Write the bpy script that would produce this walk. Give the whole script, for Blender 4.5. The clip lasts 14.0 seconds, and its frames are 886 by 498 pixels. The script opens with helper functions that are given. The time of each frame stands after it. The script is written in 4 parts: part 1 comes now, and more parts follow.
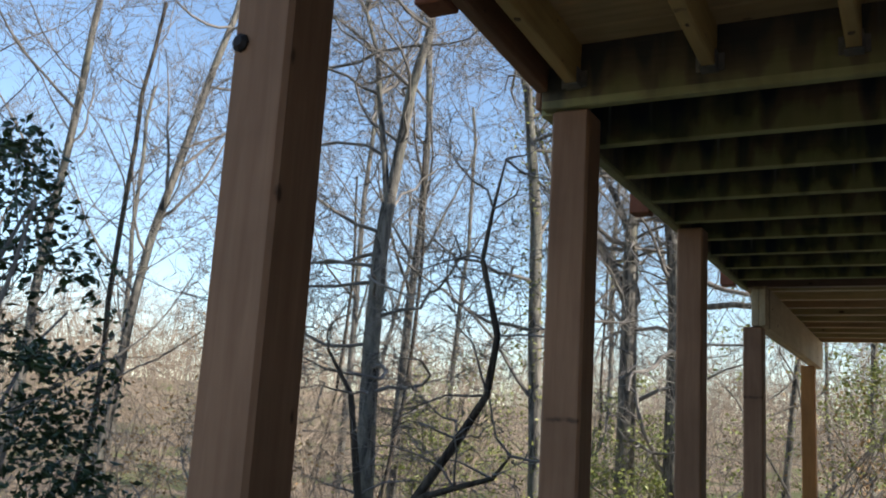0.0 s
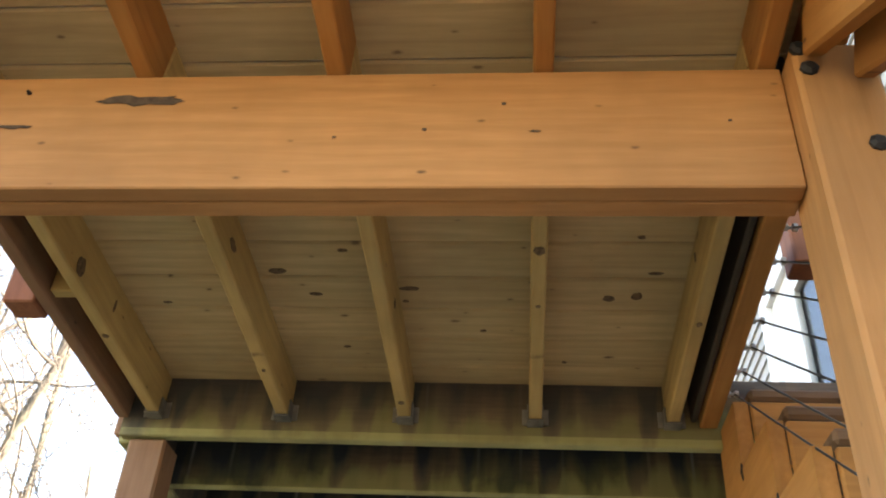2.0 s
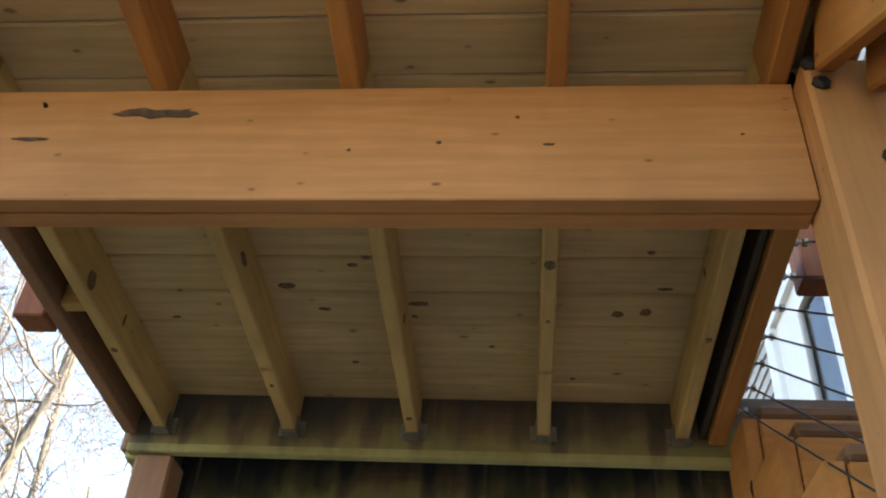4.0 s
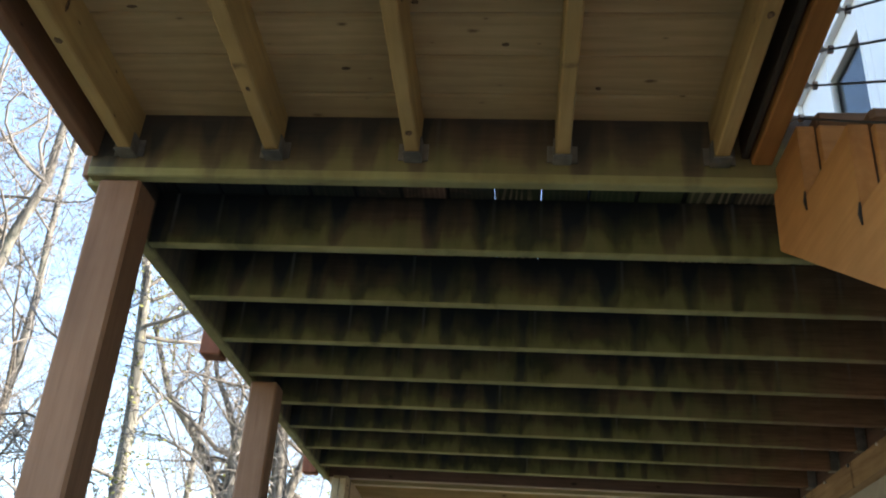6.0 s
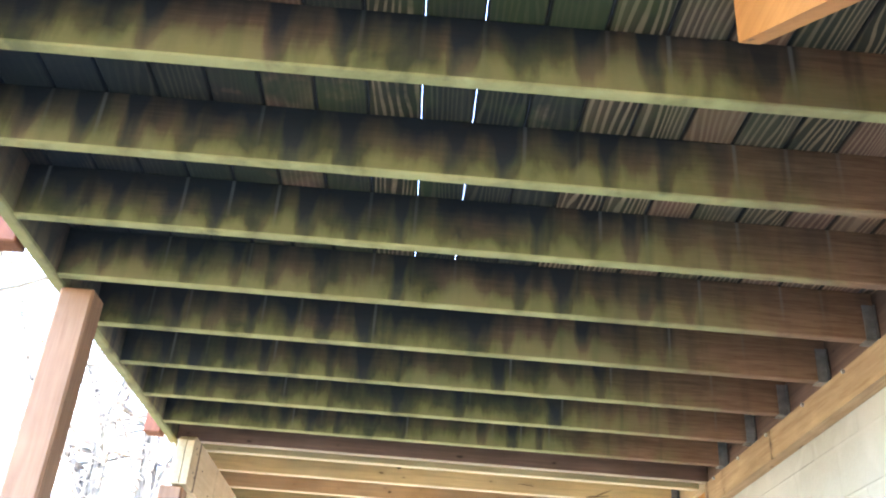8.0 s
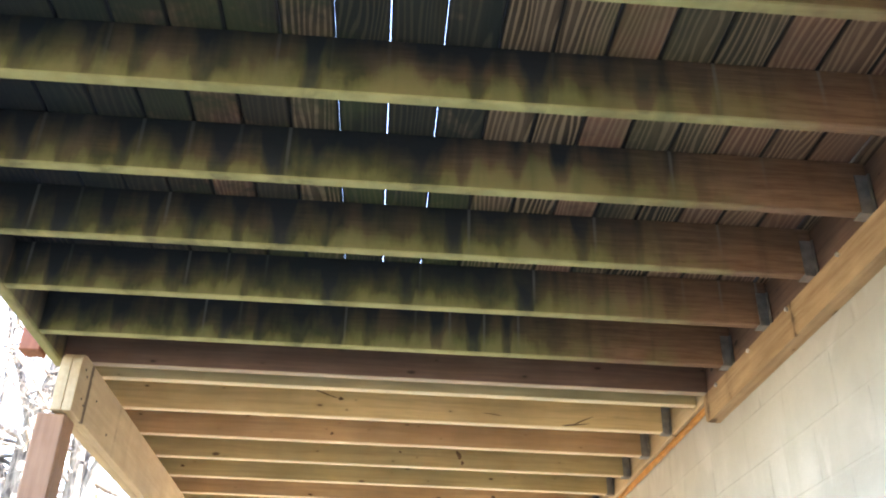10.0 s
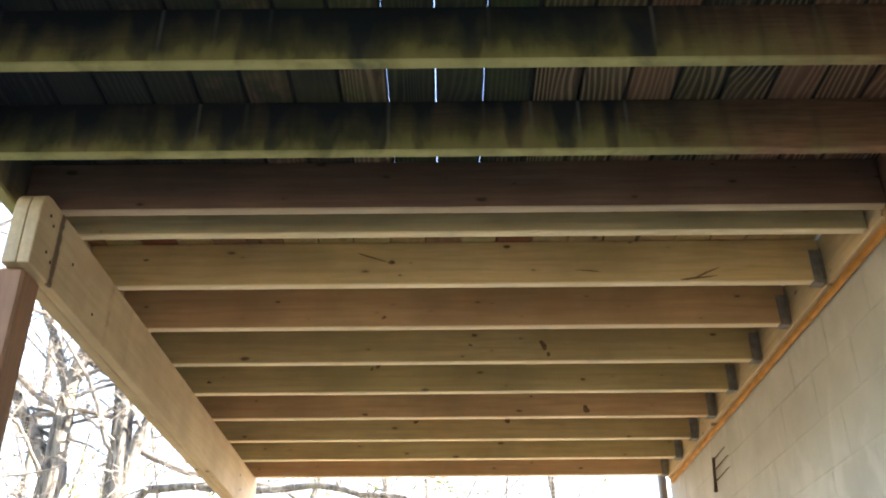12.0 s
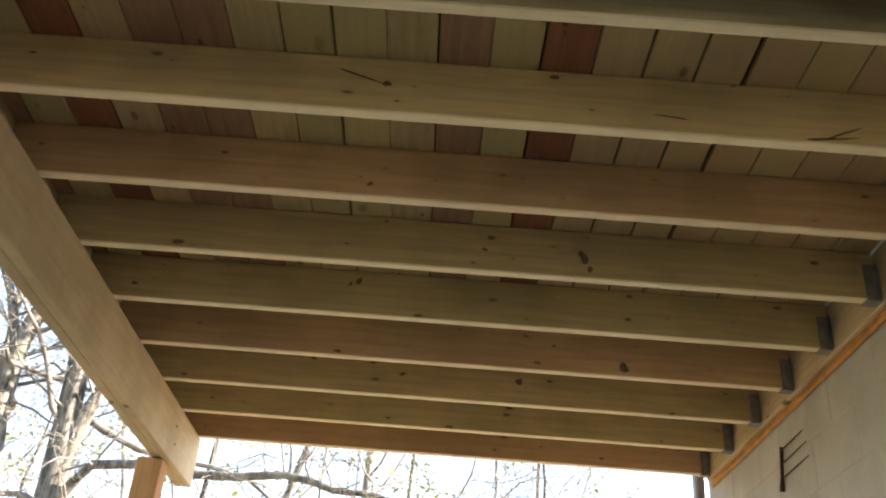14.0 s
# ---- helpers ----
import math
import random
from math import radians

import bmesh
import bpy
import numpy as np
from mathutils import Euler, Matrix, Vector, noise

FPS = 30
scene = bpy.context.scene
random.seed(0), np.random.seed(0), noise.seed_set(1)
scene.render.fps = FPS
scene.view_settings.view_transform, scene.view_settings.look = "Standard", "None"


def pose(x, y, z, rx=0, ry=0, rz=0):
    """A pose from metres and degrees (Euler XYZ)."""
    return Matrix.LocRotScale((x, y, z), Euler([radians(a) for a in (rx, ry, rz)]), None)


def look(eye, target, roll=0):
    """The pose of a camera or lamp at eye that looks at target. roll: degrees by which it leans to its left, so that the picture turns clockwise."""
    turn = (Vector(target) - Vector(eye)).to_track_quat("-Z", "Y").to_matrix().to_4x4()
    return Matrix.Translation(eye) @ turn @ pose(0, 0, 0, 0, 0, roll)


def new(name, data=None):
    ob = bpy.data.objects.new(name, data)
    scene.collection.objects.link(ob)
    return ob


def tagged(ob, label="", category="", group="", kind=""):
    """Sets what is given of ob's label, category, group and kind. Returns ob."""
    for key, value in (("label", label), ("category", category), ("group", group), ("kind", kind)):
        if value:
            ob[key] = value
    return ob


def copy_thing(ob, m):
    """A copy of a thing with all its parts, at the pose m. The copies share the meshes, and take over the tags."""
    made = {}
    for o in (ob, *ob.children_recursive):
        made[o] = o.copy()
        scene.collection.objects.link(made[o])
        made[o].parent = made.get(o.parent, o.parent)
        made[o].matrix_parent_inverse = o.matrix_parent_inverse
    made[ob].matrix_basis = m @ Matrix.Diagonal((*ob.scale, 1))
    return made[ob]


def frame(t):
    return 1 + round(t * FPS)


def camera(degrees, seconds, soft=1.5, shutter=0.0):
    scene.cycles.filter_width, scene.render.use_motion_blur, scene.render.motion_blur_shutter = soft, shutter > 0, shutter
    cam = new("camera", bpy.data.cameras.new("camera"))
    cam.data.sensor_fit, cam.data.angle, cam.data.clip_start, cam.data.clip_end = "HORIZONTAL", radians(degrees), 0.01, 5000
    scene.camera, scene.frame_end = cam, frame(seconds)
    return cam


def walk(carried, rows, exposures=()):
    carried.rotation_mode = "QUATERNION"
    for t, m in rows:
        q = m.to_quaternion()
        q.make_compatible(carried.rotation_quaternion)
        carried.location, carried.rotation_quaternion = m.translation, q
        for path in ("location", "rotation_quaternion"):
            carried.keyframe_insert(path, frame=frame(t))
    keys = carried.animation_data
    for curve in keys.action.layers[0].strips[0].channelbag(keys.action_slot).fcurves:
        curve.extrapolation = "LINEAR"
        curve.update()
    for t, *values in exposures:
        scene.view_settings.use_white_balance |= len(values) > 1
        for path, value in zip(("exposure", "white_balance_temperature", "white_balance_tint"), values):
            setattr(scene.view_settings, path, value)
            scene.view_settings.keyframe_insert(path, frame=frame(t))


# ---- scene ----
cam = camera(52.0, 14.0, 2.0)
PATH = [
    (0, (-0.056, 0.482, 1.75), (-0.987, 2.213, 2.122), 3.5),
    (0.5, (0.088, 0.52, 1.76), (-0.853, 2.119, 2.501), 8.3),
    (1, (0.386, 0.439, 1.631), (-0.334, 2.013, 2.633), 10.8),
    (1.5, (0.258, 0.454, 1.579), (-0.104, 2.101, 2.655), 7.2),
    (2, (0.167, 0.454, 1.576), (-0.012, 2.059, 2.756), 4.0),
    (2.2, (0.155, 0.433, 1.571), (-0.013, 2.008, 2.792), 3.5),
    (4.3, (0.143, 0.472, 1.551), (-0.037, 2.049, 2.767), 4.5),
    (4.5, (0.149, 0.496, 1.537), (-0.027, 2.105, 2.712), 4.6),
    (5, (0.196, 0.637, 1.562), (0.009, 2.387, 2.513), 3.8),
    (5.5, (0.206, 0.78, 1.502), (-0.002, 2.566, 2.377), 4.0),
    (6, (0.106, 0.946, 1.481), (-0.071, 2.723, 2.383), 4.0),
    (6.5, (0.035, 1.112, 1.482), (-0.022, 2.904, 2.369), 2.5),
    (7, (0.076, 1.309, 1.441), (0.037, 3.085, 2.358), 3.4),
    (7.2, (0.104, 1.41, 1.437), (0.073, 3.182, 2.364), 3.6),
    (9.3, (0.36, 2.345, 1.298), (0.467, 4.066, 2.31), 4.1),
    (9.5, (0.363, 2.453, 1.293), (0.472, 4.171, 2.312), 3.3),
    (10, (0.346, 2.794, 1.25), (0.45, 4.532, 2.234), 1.6),
    (10.5, (0.345, 3.127, 1.22), (0.438, 4.882, 2.174), 0.5),
    (11, (0.395, 3.458, 1.218), (0.461, 5.195, 2.206), 0.3),
    (11.5, (0.374, 3.726, 1.193), (0.428, 5.447, 2.21), -0.3),
    (12, (0.324, 4.013, 1.171), (0.32, 5.768, 2.129), -0.4),
    (12.5, (0.391, 4.365, 1.187), (0.361, 6.122, 2.142), -0.6),
    (13, (0.431, 4.659, 1.168), (0.369, 6.42, 2.113), -0.4),
    (13.5, (0.356, 4.98, 1.201), (0.31, 6.74, 2.151), 2.8),
    (14, (0.316, 5.259, 1.216), (0.303, 6.983, 2.23), 4.5),
]
EXPOSURES = [(0, 0.75, 6450, 10), (0.5, 0.52, 6450, 10), (0.8, 0.88, 6600, 12), (1, 1.5, 7450, 13), (1.5, 2.45, 8100, 13), (2, 3.14, 8500, 15), (2.2, 3.14, 8500, 15), (4.3, 2.5, 7450, 12), (5, 2.3, 7300, 10), (5.5, 2.15, 7150, 10), (6, 2.3, 6850, 10), (6.5, 3.6, 6700, 12), (7, 4.95, 6050, 14), (9.5, 5.1, 6700, 18), (10, 4.6, 6800, 18), (11, 3.9, 6950, 16), (11.7, 3.9, 7050, 15), (12.2, 2.9, 7050, 14), (12.5, 1.9, 7200, 14), (13, 1.75, 7300, 14), (13.5, 2.22, 7350, 13), (14, 2.82, 7250, 12)]
walk(cam, [(t, look(eye, target, roll)) for t, eye, target, roll in PATH], EXPOSURES)

# ---- world and sun ----
SUN_EL, SUN_AZ = 27.0, 86.0      # degrees; azimuth clockwise from +y
world = bpy.data.worlds.new("sky")
scene.world = world
world.use_nodes = True
wn = world.node_tree
sky = wn.nodes.new("ShaderNodeTexSky")
sky.sky_type, sky.sun_disc = "NISHITA", False
sky.sun_elevation, sky.sun_rotation = radians(SUN_EL), radians(SUN_AZ)
sky.air_density, sky.dust_density, sky.ozone_density = 1.0, 0.5, 2.0
wn.links.new(sky.outputs["Color"], wn.nodes["Background"].inputs["Color"])
wn.nodes["Background"].inputs["Strength"].default_value = 0.15
sun = new("sun", bpy.data.lights.new("sun", "SUN"))
sun.data.energy, sun.data.angle, sun.data.color = 5.0, radians(0.5), (1.0, 0.94, 0.85)
sun.matrix_world = look((math.sin(radians(SUN_AZ)) * math.cos(radians(SUN_EL)) * 40, math.cos(radians(SUN_AZ)) * math.cos(radians(SUN_EL)) * 40, math.sin(radians(SUN_EL)) * 40), (0, 0, 0))


# ---- materials ----
class Mat:
    """A node material with short calls for the usual nodes."""

    def __init__(self, name, rough=0.7, metal=0.0, spec=0.3):
        self.m = bpy.data.materials.new(name)
        self.m.use_nodes = True
        self.t = self.m.node_tree
        self.b = self.t.nodes["Principled BSDF"]
        self.b.inputs["Roughness"].default_value = rough
        self.b.inputs["Metallic"].default_value = metal
        self.b.inputs["Specular IOR Level"].default_value = spec

    def put(self, socket, value):
        if isinstance(value, bpy.types.NodeSocket):
            self.t.links.new(value, socket)
        else:
            socket.default_value = value

    def coords(self, kind, scale, shift=True):
        n = self.t.nodes
        if kind == "World":
            src = n.new("ShaderNodeNewGeometry").outputs["Position"]
        else:
            src = n.new("ShaderNodeTexCoord").outputs["Object"]
        if shift:
            rnd = n.new("ShaderNodeObjectInfo").outputs["Random"]
            mul = n.new("ShaderNodeVectorMath")
            mul.operation = "SCALE"
            mul.inputs[0].default_value = (37.0, 11.0, 23.0)
            self.t.links.new(rnd, mul.inputs["Scale"])
            add = n.new("ShaderNodeVectorMath")
            self.t.links.new(src, add.inputs[0])
            self.t.links.new(mul.outputs[0], add.inputs[1])
            src = add.outputs[0]
        mp = n.new("ShaderNodeMapping")
        mp.inputs["Scale"].default_value = scale
        self.t.links.new(src, mp.inputs["Vector"])
        return mp.outputs[0]

    def noise(self, vec, scale, detail=4.0, rough=0.55, distort=0.0):
        n = self.t.nodes.new("ShaderNodeTexNoise")
        n.inputs["Scale"].default_value, n.inputs["Detail"].default_value = scale, detail
        n.inputs["Roughness"].default_value, n.inputs["Distortion"].default_value = rough, distort
        self.t.links.new(vec, n.inputs["Vector"])
        return n.outputs["Fac"]

    def wave(self, vec, scale, distort, detail=2.0):
        n = self.t.nodes.new("ShaderNodeTexWave")
        n.bands_direction = "Y"
        n.inputs["Scale"].default_value, n.inputs["Distortion"].default_value, n.inputs["Detail"].default_value = scale, distort, detail
        self.t.links.new(vec, n.inputs["Vector"])
        return n.outputs["Fac"]

    def voronoi(self, vec, scale):
        n = self.t.nodes.new("ShaderNodeTexVoronoi")
        n.inputs["Scale"].default_value = scale
        self.t.links.new(vec, n.inputs["Vector"])
        return n.outputs["Distance"]

    def ramp(self, fac, stops):
        n = self.t.nodes.new("ShaderNodeValToRGB")
        el = n.color_ramp.elements
        while len(el) < len(stops):
            el.new(0.5)
        for e, (p, c) in zip(el, stops):
            e.position, e.color = p, (c if isinstance(c, tuple) else (c, c, c)) + (1.0,)
        self.t.links.new(fac, n.inputs[0])
        return n.outputs["Color"]

    def mix(self, fac, a, b, how="MIX"):
        n = self.t.nodes.new("ShaderNodeMix")
        n.data_type, n.blend_type = "RGBA", how
        self.put(n.inputs[0], fac)
        for s, v in ((n.inputs[6], a), (n.inputs[7], b)):
            self.put(s, v if isinstance(v, bpy.types.NodeSocket) else tuple(v) + (1.0,))
        return n.outputs[2]

    def math(self, op, a, b=0.0, clamp=False):
        n = self.t.nodes.new("ShaderNodeMath")
        n.operation, n.use_clamp = op, clamp
        self.put(n.inputs[0], a)
        self.put(n.inputs[1], b)
        return n.outputs[0]

    def split(self, vec):
        n = self.t.nodes.new("ShaderNodeSeparateXYZ")
        self.t.links.new(vec, n.inputs[0])
        return n.outputs

    def random(self):
        return self.t.nodes.new("ShaderNodeObjectInfo").outputs["Random"]

    def island(self):
        return self.t.nodes.new("ShaderNodeNewGeometry").outputs["Random Per Island"]

    def bump(self, height, strength=0.3, dist=0.004):
        n = self.t.nodes.new("ShaderNodeBump")
        n.inputs["Strength"].default_value, n.inputs["Distance"].default_value = strength, dist
        self.t.links.new(height, n.inputs["Height"])
        self.t.links.new(n.outputs[0], self.b.inputs["Normal"])

    def done(self, colour):
        self.put(self.b.inputs["Base Color"], colour)
        return self.m


def wood(name, light, dark, knot, spread=0.25, knots=1.0, rough=0.72, stain=None, stain_amount=0.0, green=None, step=(0.55, 0.95), edge=None):
    """Sawn timber whose grain runs along the local x axis; knots go through the board."""
    k = Mat(name, rough)
    grain = k.noise(k.coords("Object", (0.9, 13.0, 13.0)), 3.5, 4.0, 0.6, 0.5)
    rings = k.wave(k.coords("Object", (0.25, 1.0, 0.6)), 7.0, 6.0, 3.0)
    col = k.mix(k.ramp(grain, [(0.28, 0.0), (0.75, 1.0)]), dark, light)
    col = k.mix(k.math("MULTIPLY", k.ramp(rings, [(0.55, 0.0), (1.0, 1.0)]), 0.16), col, [c * 0.6 for c in dark])
    flat = k.coords("Object", (3.6, 7.6, 0.0))
    vor = k.t.nodes.new("ShaderNodeTexVoronoi")
    vor.voronoi_dimensions = "2D"
    vor.inputs["Scale"].default_value = 1.0
    k.t.links.new(flat, vor.inputs["Vector"])
    wob = k.math("MULTIPLY", k.noise(k.coords("Object", (1, 1, 1)), 30.0, 3.0), 0.10)
    d = k.math("ADD", vor.outputs["Distance"], wob)
    pick = k.split(vor.outputs["Color"])[0]
    d = k.math("SUBTRACT", d, k.math("MULTIPLY", k.ramp(pick, [(0.55, 0.0), (1.0, 1.0)]), 0.085 * knots))
    col = k.mix(k.ramp(d, [(0.04, 0.36 * knots), (0.16, 0.0)]), col, [c * 0.62 for c in dark])
    col = k.mix(k.ramp(d, [(0.045, 0.95), (0.08, 0.0)]), col, knot)
    big = k.noise(k.coords("World", (1.0, 1.0, 1.0), False), 2.3, 4.0, 0.6)
    col = k.mix(k.ramp(big, [(0.32, 0.5), (0.6, 0.0)]), col, [c * 0.6 for c in dark])
    r = k.random()
    col = k.mix(k.math("MULTIPLY", r, spread), col, [c * 0.5 for c in dark])
    if green:
        tone = k.math("FRACT", k.math("MULTIPLY", r, 13.7))
        col = k.mix(k.math("MULTIPLY", k.ramp(tone, [(0.35, 0.0), (0.75, 1.0)]), 0.55), col, green)
    if stain:
        warm = k.math("FRACT", k.math("MULTIPLY", r, 7.31))
        col = k.mix(k.math("MULTIPLY", k.ramp(warm, [(step[0], 0.0), (step[1], 1.0)]), stain_amount), col, stain)
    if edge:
        # bounce light from the ground put into the colour of joists' lower edges
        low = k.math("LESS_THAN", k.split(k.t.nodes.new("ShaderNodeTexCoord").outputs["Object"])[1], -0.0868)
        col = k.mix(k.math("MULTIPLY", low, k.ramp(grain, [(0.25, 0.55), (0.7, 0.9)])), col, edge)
    k.bump(grain, 0.35, 0.003)
    return k.done(col)


GAP_X, GAP_STEP = 0.012, 0.1443      # the gaps between the old deck planks


def mossy(name, face):
    """Old weathered timber under a leaking floor: grey-brown wood, dark drips under each gap, green algae."""
    k = Mat(name, 0.85, 0.0, 0.2)
    g = k.coords("Object", (1.0, 14.0, 14.0))
    grain = k.noise(g, 6.0, 6.0, 0.65, 0.5)
    w = k.coords("World", (1.0, 1.0, 1.0), False)
    blotch = k.noise(w, 2.6, 4.0, 0.6)
    patch = k.noise(k.coords("World", (1.0, 1.0, 0.55), False), 7.0, 4.0, 0.6, 0.3)
    x = k.split(w)[0]
    clean = k.ramp(k.math("ADD", k.math("MULTIPLY", x, 0.40), k.math("MULTIPLY", blotch, 0.5)), [(0.58, 1.0), (0.84, 0.0)])
    if face == "plank":
        # flat-sawn boards: straight stripes that close into arches here and there
        o = k.coords("Object", (1.0, 1.0, 1.0))
        along, across, _ = k.split(o)
        arch = k.noise(k.coords("Object", (0.9, 5.0, 3.0)), 1.0, 2.0, 0.5, 0.3)
        loops = k.math("SINE", k.math("ADD", k.math("MULTIPLY", across, 330.0), k.math("ADD", k.math("MULTIPLY", arch, 62.0), k.math("MULTIPLY", grain, 1.6))))
        col = k.mix(k.ramp(loops, [(0.0, 0.0), (0.7, 1.0)]), (0.050, 0.037, 0.028), (0.32, 0.225, 0.145))
        col = k.mix(k.math("MULTIPLY", k.ramp(arch, [(0.42, 0.0), (0.60, 0.75)]), k.ramp(grain, [(0.3, 0.3), (0.7, 1.0)])), col, (0.24, 0.165, 0.110))
        tint = k.random()
        col = k.mix(k.ramp(tint, [(0.45, 0.0), (0.85, 0.6)]), col, (0.29, 0.15, 0.105))
        damp = k.math("ADD", k.math("FRACT", k.math("MULTIPLY", tint, 5.7)), k.math("MULTIPLY", patch, 1.1))
        col = k.mix(k.math("MULTIPLY", k.ramp(k.math("MULTIPLY", damp, 0.5), [(0.46, 0.88), (0.60, 0.0)]), k.math("MULTIPLY", clean, 0.95)), col, (0.032, 0.040, 0.036))
        col = k.mix(k.math("MULTIPLY", k.ramp(blotch, [(0.45, 0.0), (0.62, 0.45)]), clean), col, (0.10, 0.13, 0.045))
        # shade of the gaps put into the colour along both plank edges
        rim = k.math("ABSOLUTE", k.split(k.t.nodes.new("ShaderNodeTexCoord").outputs["Object"])[1])
        col = k.mix(k.ramp(k.math("MULTIPLY", rim, 10.0), [(0.62, 0.0), (0.685, 0.9)]), col, (0.020, 0.020, 0.020))
        west = k.ramp(k.math("ADD", k.math("MULTIPLY", x, -0.5), k.math("MULTIPLY", blotch, 0.9)), [(0.55, 0.0), (0.90, 0.85)])
        col = k.mix(west, col, (0.022, 0.027, 0.040))
    else:
        base = k.mix(k.ramp(grain, [(0.32, 0.0), (0.7, 1.0)]), (0.16, 0.092, 0.056), (0.28, 0.172, 0.110))
        up = k.split(k.t.nodes.new("ShaderNodeTexCoord").outputs["Object"])[1]
        # damp runs come down from the plank gaps; faces darken upward; algae grows lower
        sway = k.noise(k.coords("World", (1.0, 1.9, 0.3), False), 9.0, 2.0, 0.6)
        gap = k.math("COSINE", k.math("MULTIPLY", k.math("SUBTRACT", x, GAP_X), math.tau / GAP_STEP))
        loose = k.math("COSINE", k.math("MULTIPLY", k.math("ADD", x, k.math("MULTIPLY", sway, 0.07)), math.tau / GAP_STEP))
        loose = k.ramp(loose, [(0.0, 0.0), (0.9, 1.0)])
        thin = k.noise(k.coords("World", (1.0, 0.3, 0.12), False), 16.0, 3.0, 0.6)
        run = k.noise(k.coords("World", (1.0, 2.3, 0.05), False), 6.5, 1.0, 0.5)
        coarse = k.noise(k.coords("World", (1.0, 1.7, 0.4), False), 3.1, 3.0, 0.6)
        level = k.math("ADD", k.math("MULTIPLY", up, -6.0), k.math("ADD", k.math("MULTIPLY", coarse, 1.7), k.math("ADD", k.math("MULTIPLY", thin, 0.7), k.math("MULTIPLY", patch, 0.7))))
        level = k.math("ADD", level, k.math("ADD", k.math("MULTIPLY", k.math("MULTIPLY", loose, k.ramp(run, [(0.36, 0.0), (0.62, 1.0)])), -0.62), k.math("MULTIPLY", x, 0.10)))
        moist = clean if face == "joist" else k.math("MULTIPLY", clean, 0.8)
        green = k.mix(k.ramp(patch, [(0.38, 0.0), (0.62, 1.0)]), (0.052, 0.070, 0.030), (0.150, 0.156, 0.060))
        tan = k.mix(k.ramp(coarse, [(0.50, 0.0), (0.66, 0.9)]), green, (0.18, 0.142, 0.085))
        grown = k.math("ADD", k.math("MULTIPLY", up, -4.0), k.math("ADD", k.math("MULTIPLY", blotch, 1.5), k.math("MULTIPLY", patch, 0.5)))
        col = k.mix(k.math("MULTIPLY", k.ramp(k.math("MULTIPLY", grown, 0.5), [(0.28, 0.15), (0.58, 0.88)]), moist), base, tan if face == "joist" else (0.15, 0.135, 0.078))
        # blue-black thickens towards the top of the board
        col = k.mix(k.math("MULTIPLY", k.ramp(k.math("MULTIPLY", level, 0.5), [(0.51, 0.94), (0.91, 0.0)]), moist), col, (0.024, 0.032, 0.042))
        drip = k.math("MULTIPLY", k.ramp(gap, [(0.35, 0.0), (0.95, 1.0)]), k.ramp(thin, [(0.42, 0.0), (0.64, 0.75 if face == "joist" else 0.4)]))
        col = k.mix(k.math("MULTIPLY", drip, k.ramp(clean, [(0.0, 0.3), (0.6, 1.0)])), col, (0.030, 0.033, 0.034))
        # pale lime runs straight under some of the gaps
        lime = k.math("MULTIPLY", k.ramp(gap, [(0.955, 0.0), (0.995, 1.0)]), k.math("MULTIPLY", k.ramp(run, [(0.50, 0.0), (0.62, 0.38)]), k.ramp(k.math("ADD", k.math("MULTIPLY", up, 5.0), thin), [(0.15, 0.0), (0.75, 1.0)])))
        col = k.mix(lime if face == "joist" else k.math("MULTIPLY", lime, 0.3), col, (0.29, 0.29, 0.28))
        col = k.mix(k.math("MULTIPLY", k.ramp(k.math("MULTIPLY", level, 0.5), [(0.84, 0.0), (1.0, 0.6)]), moist), col, (0.255, 0.25, 0.105))
        # ground light put into the colour of the lower edge, tinted by algae growth
        edge = k.math("MULTIPLY", k.math("LESS_THAN", up, -0.0865), k.ramp(patch, [(0.36, 0.3), (0.6, 0.85)]))
        col = k.mix(k.math("MULTIPLY", edge, moist), col, (0.40, 0.39, 0.185))
    k.bump(grain, 0.5, 0.004)
    return k.done(col)


M_CEDAR = wood("orange_stained_cedar", (0.54, 0.245, 0.075), (0.41, 0.17, 0.048), (0.08, 0.035, 0.02), 0.15, 0.5)
M_BEAM = wood("warm_fir", (0.54, 0.262, 0.105), (0.41, 0.185, 0.069), (0.12, 0.06, 0.03), 0.12, 0.1)
M_POST = wood("red_brown_stained_post", (0.39, 0.215, 0.128), (0.27, 0.14, 0.08), (0.05, 0.03, 0.02), 0.2, 0.4)
M_RAIL = wood("red_stained_rail_post", (0.33, 0.12, 0.06), (0.22, 0.075, 0.04), (0.05, 0.03, 0.02), 0.2, 0.4)
M_LAND = wood("landing_joist_timber", (0.66, 0.45, 0.19), (0.50, 0.325, 0.125), (0.14, 0.08, 0.04), 0.25, 0.3)
M_LANDPLANK = wood("landing_plank_timber", (0.70, 0.50, 0.265), (0.54, 0.37, 0.185), (0.20, 0.12, 0.06), 0.35, 0.4)
# edge: paler tint that stands for ground light on a joist's underside
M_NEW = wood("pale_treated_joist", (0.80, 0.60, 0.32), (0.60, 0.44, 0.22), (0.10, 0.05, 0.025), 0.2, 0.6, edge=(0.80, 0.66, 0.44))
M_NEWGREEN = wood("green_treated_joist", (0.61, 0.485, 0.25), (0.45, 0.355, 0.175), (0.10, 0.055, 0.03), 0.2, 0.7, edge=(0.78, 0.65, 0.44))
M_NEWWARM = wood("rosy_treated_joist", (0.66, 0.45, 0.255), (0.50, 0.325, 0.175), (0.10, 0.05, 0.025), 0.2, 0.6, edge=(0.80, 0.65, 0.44))
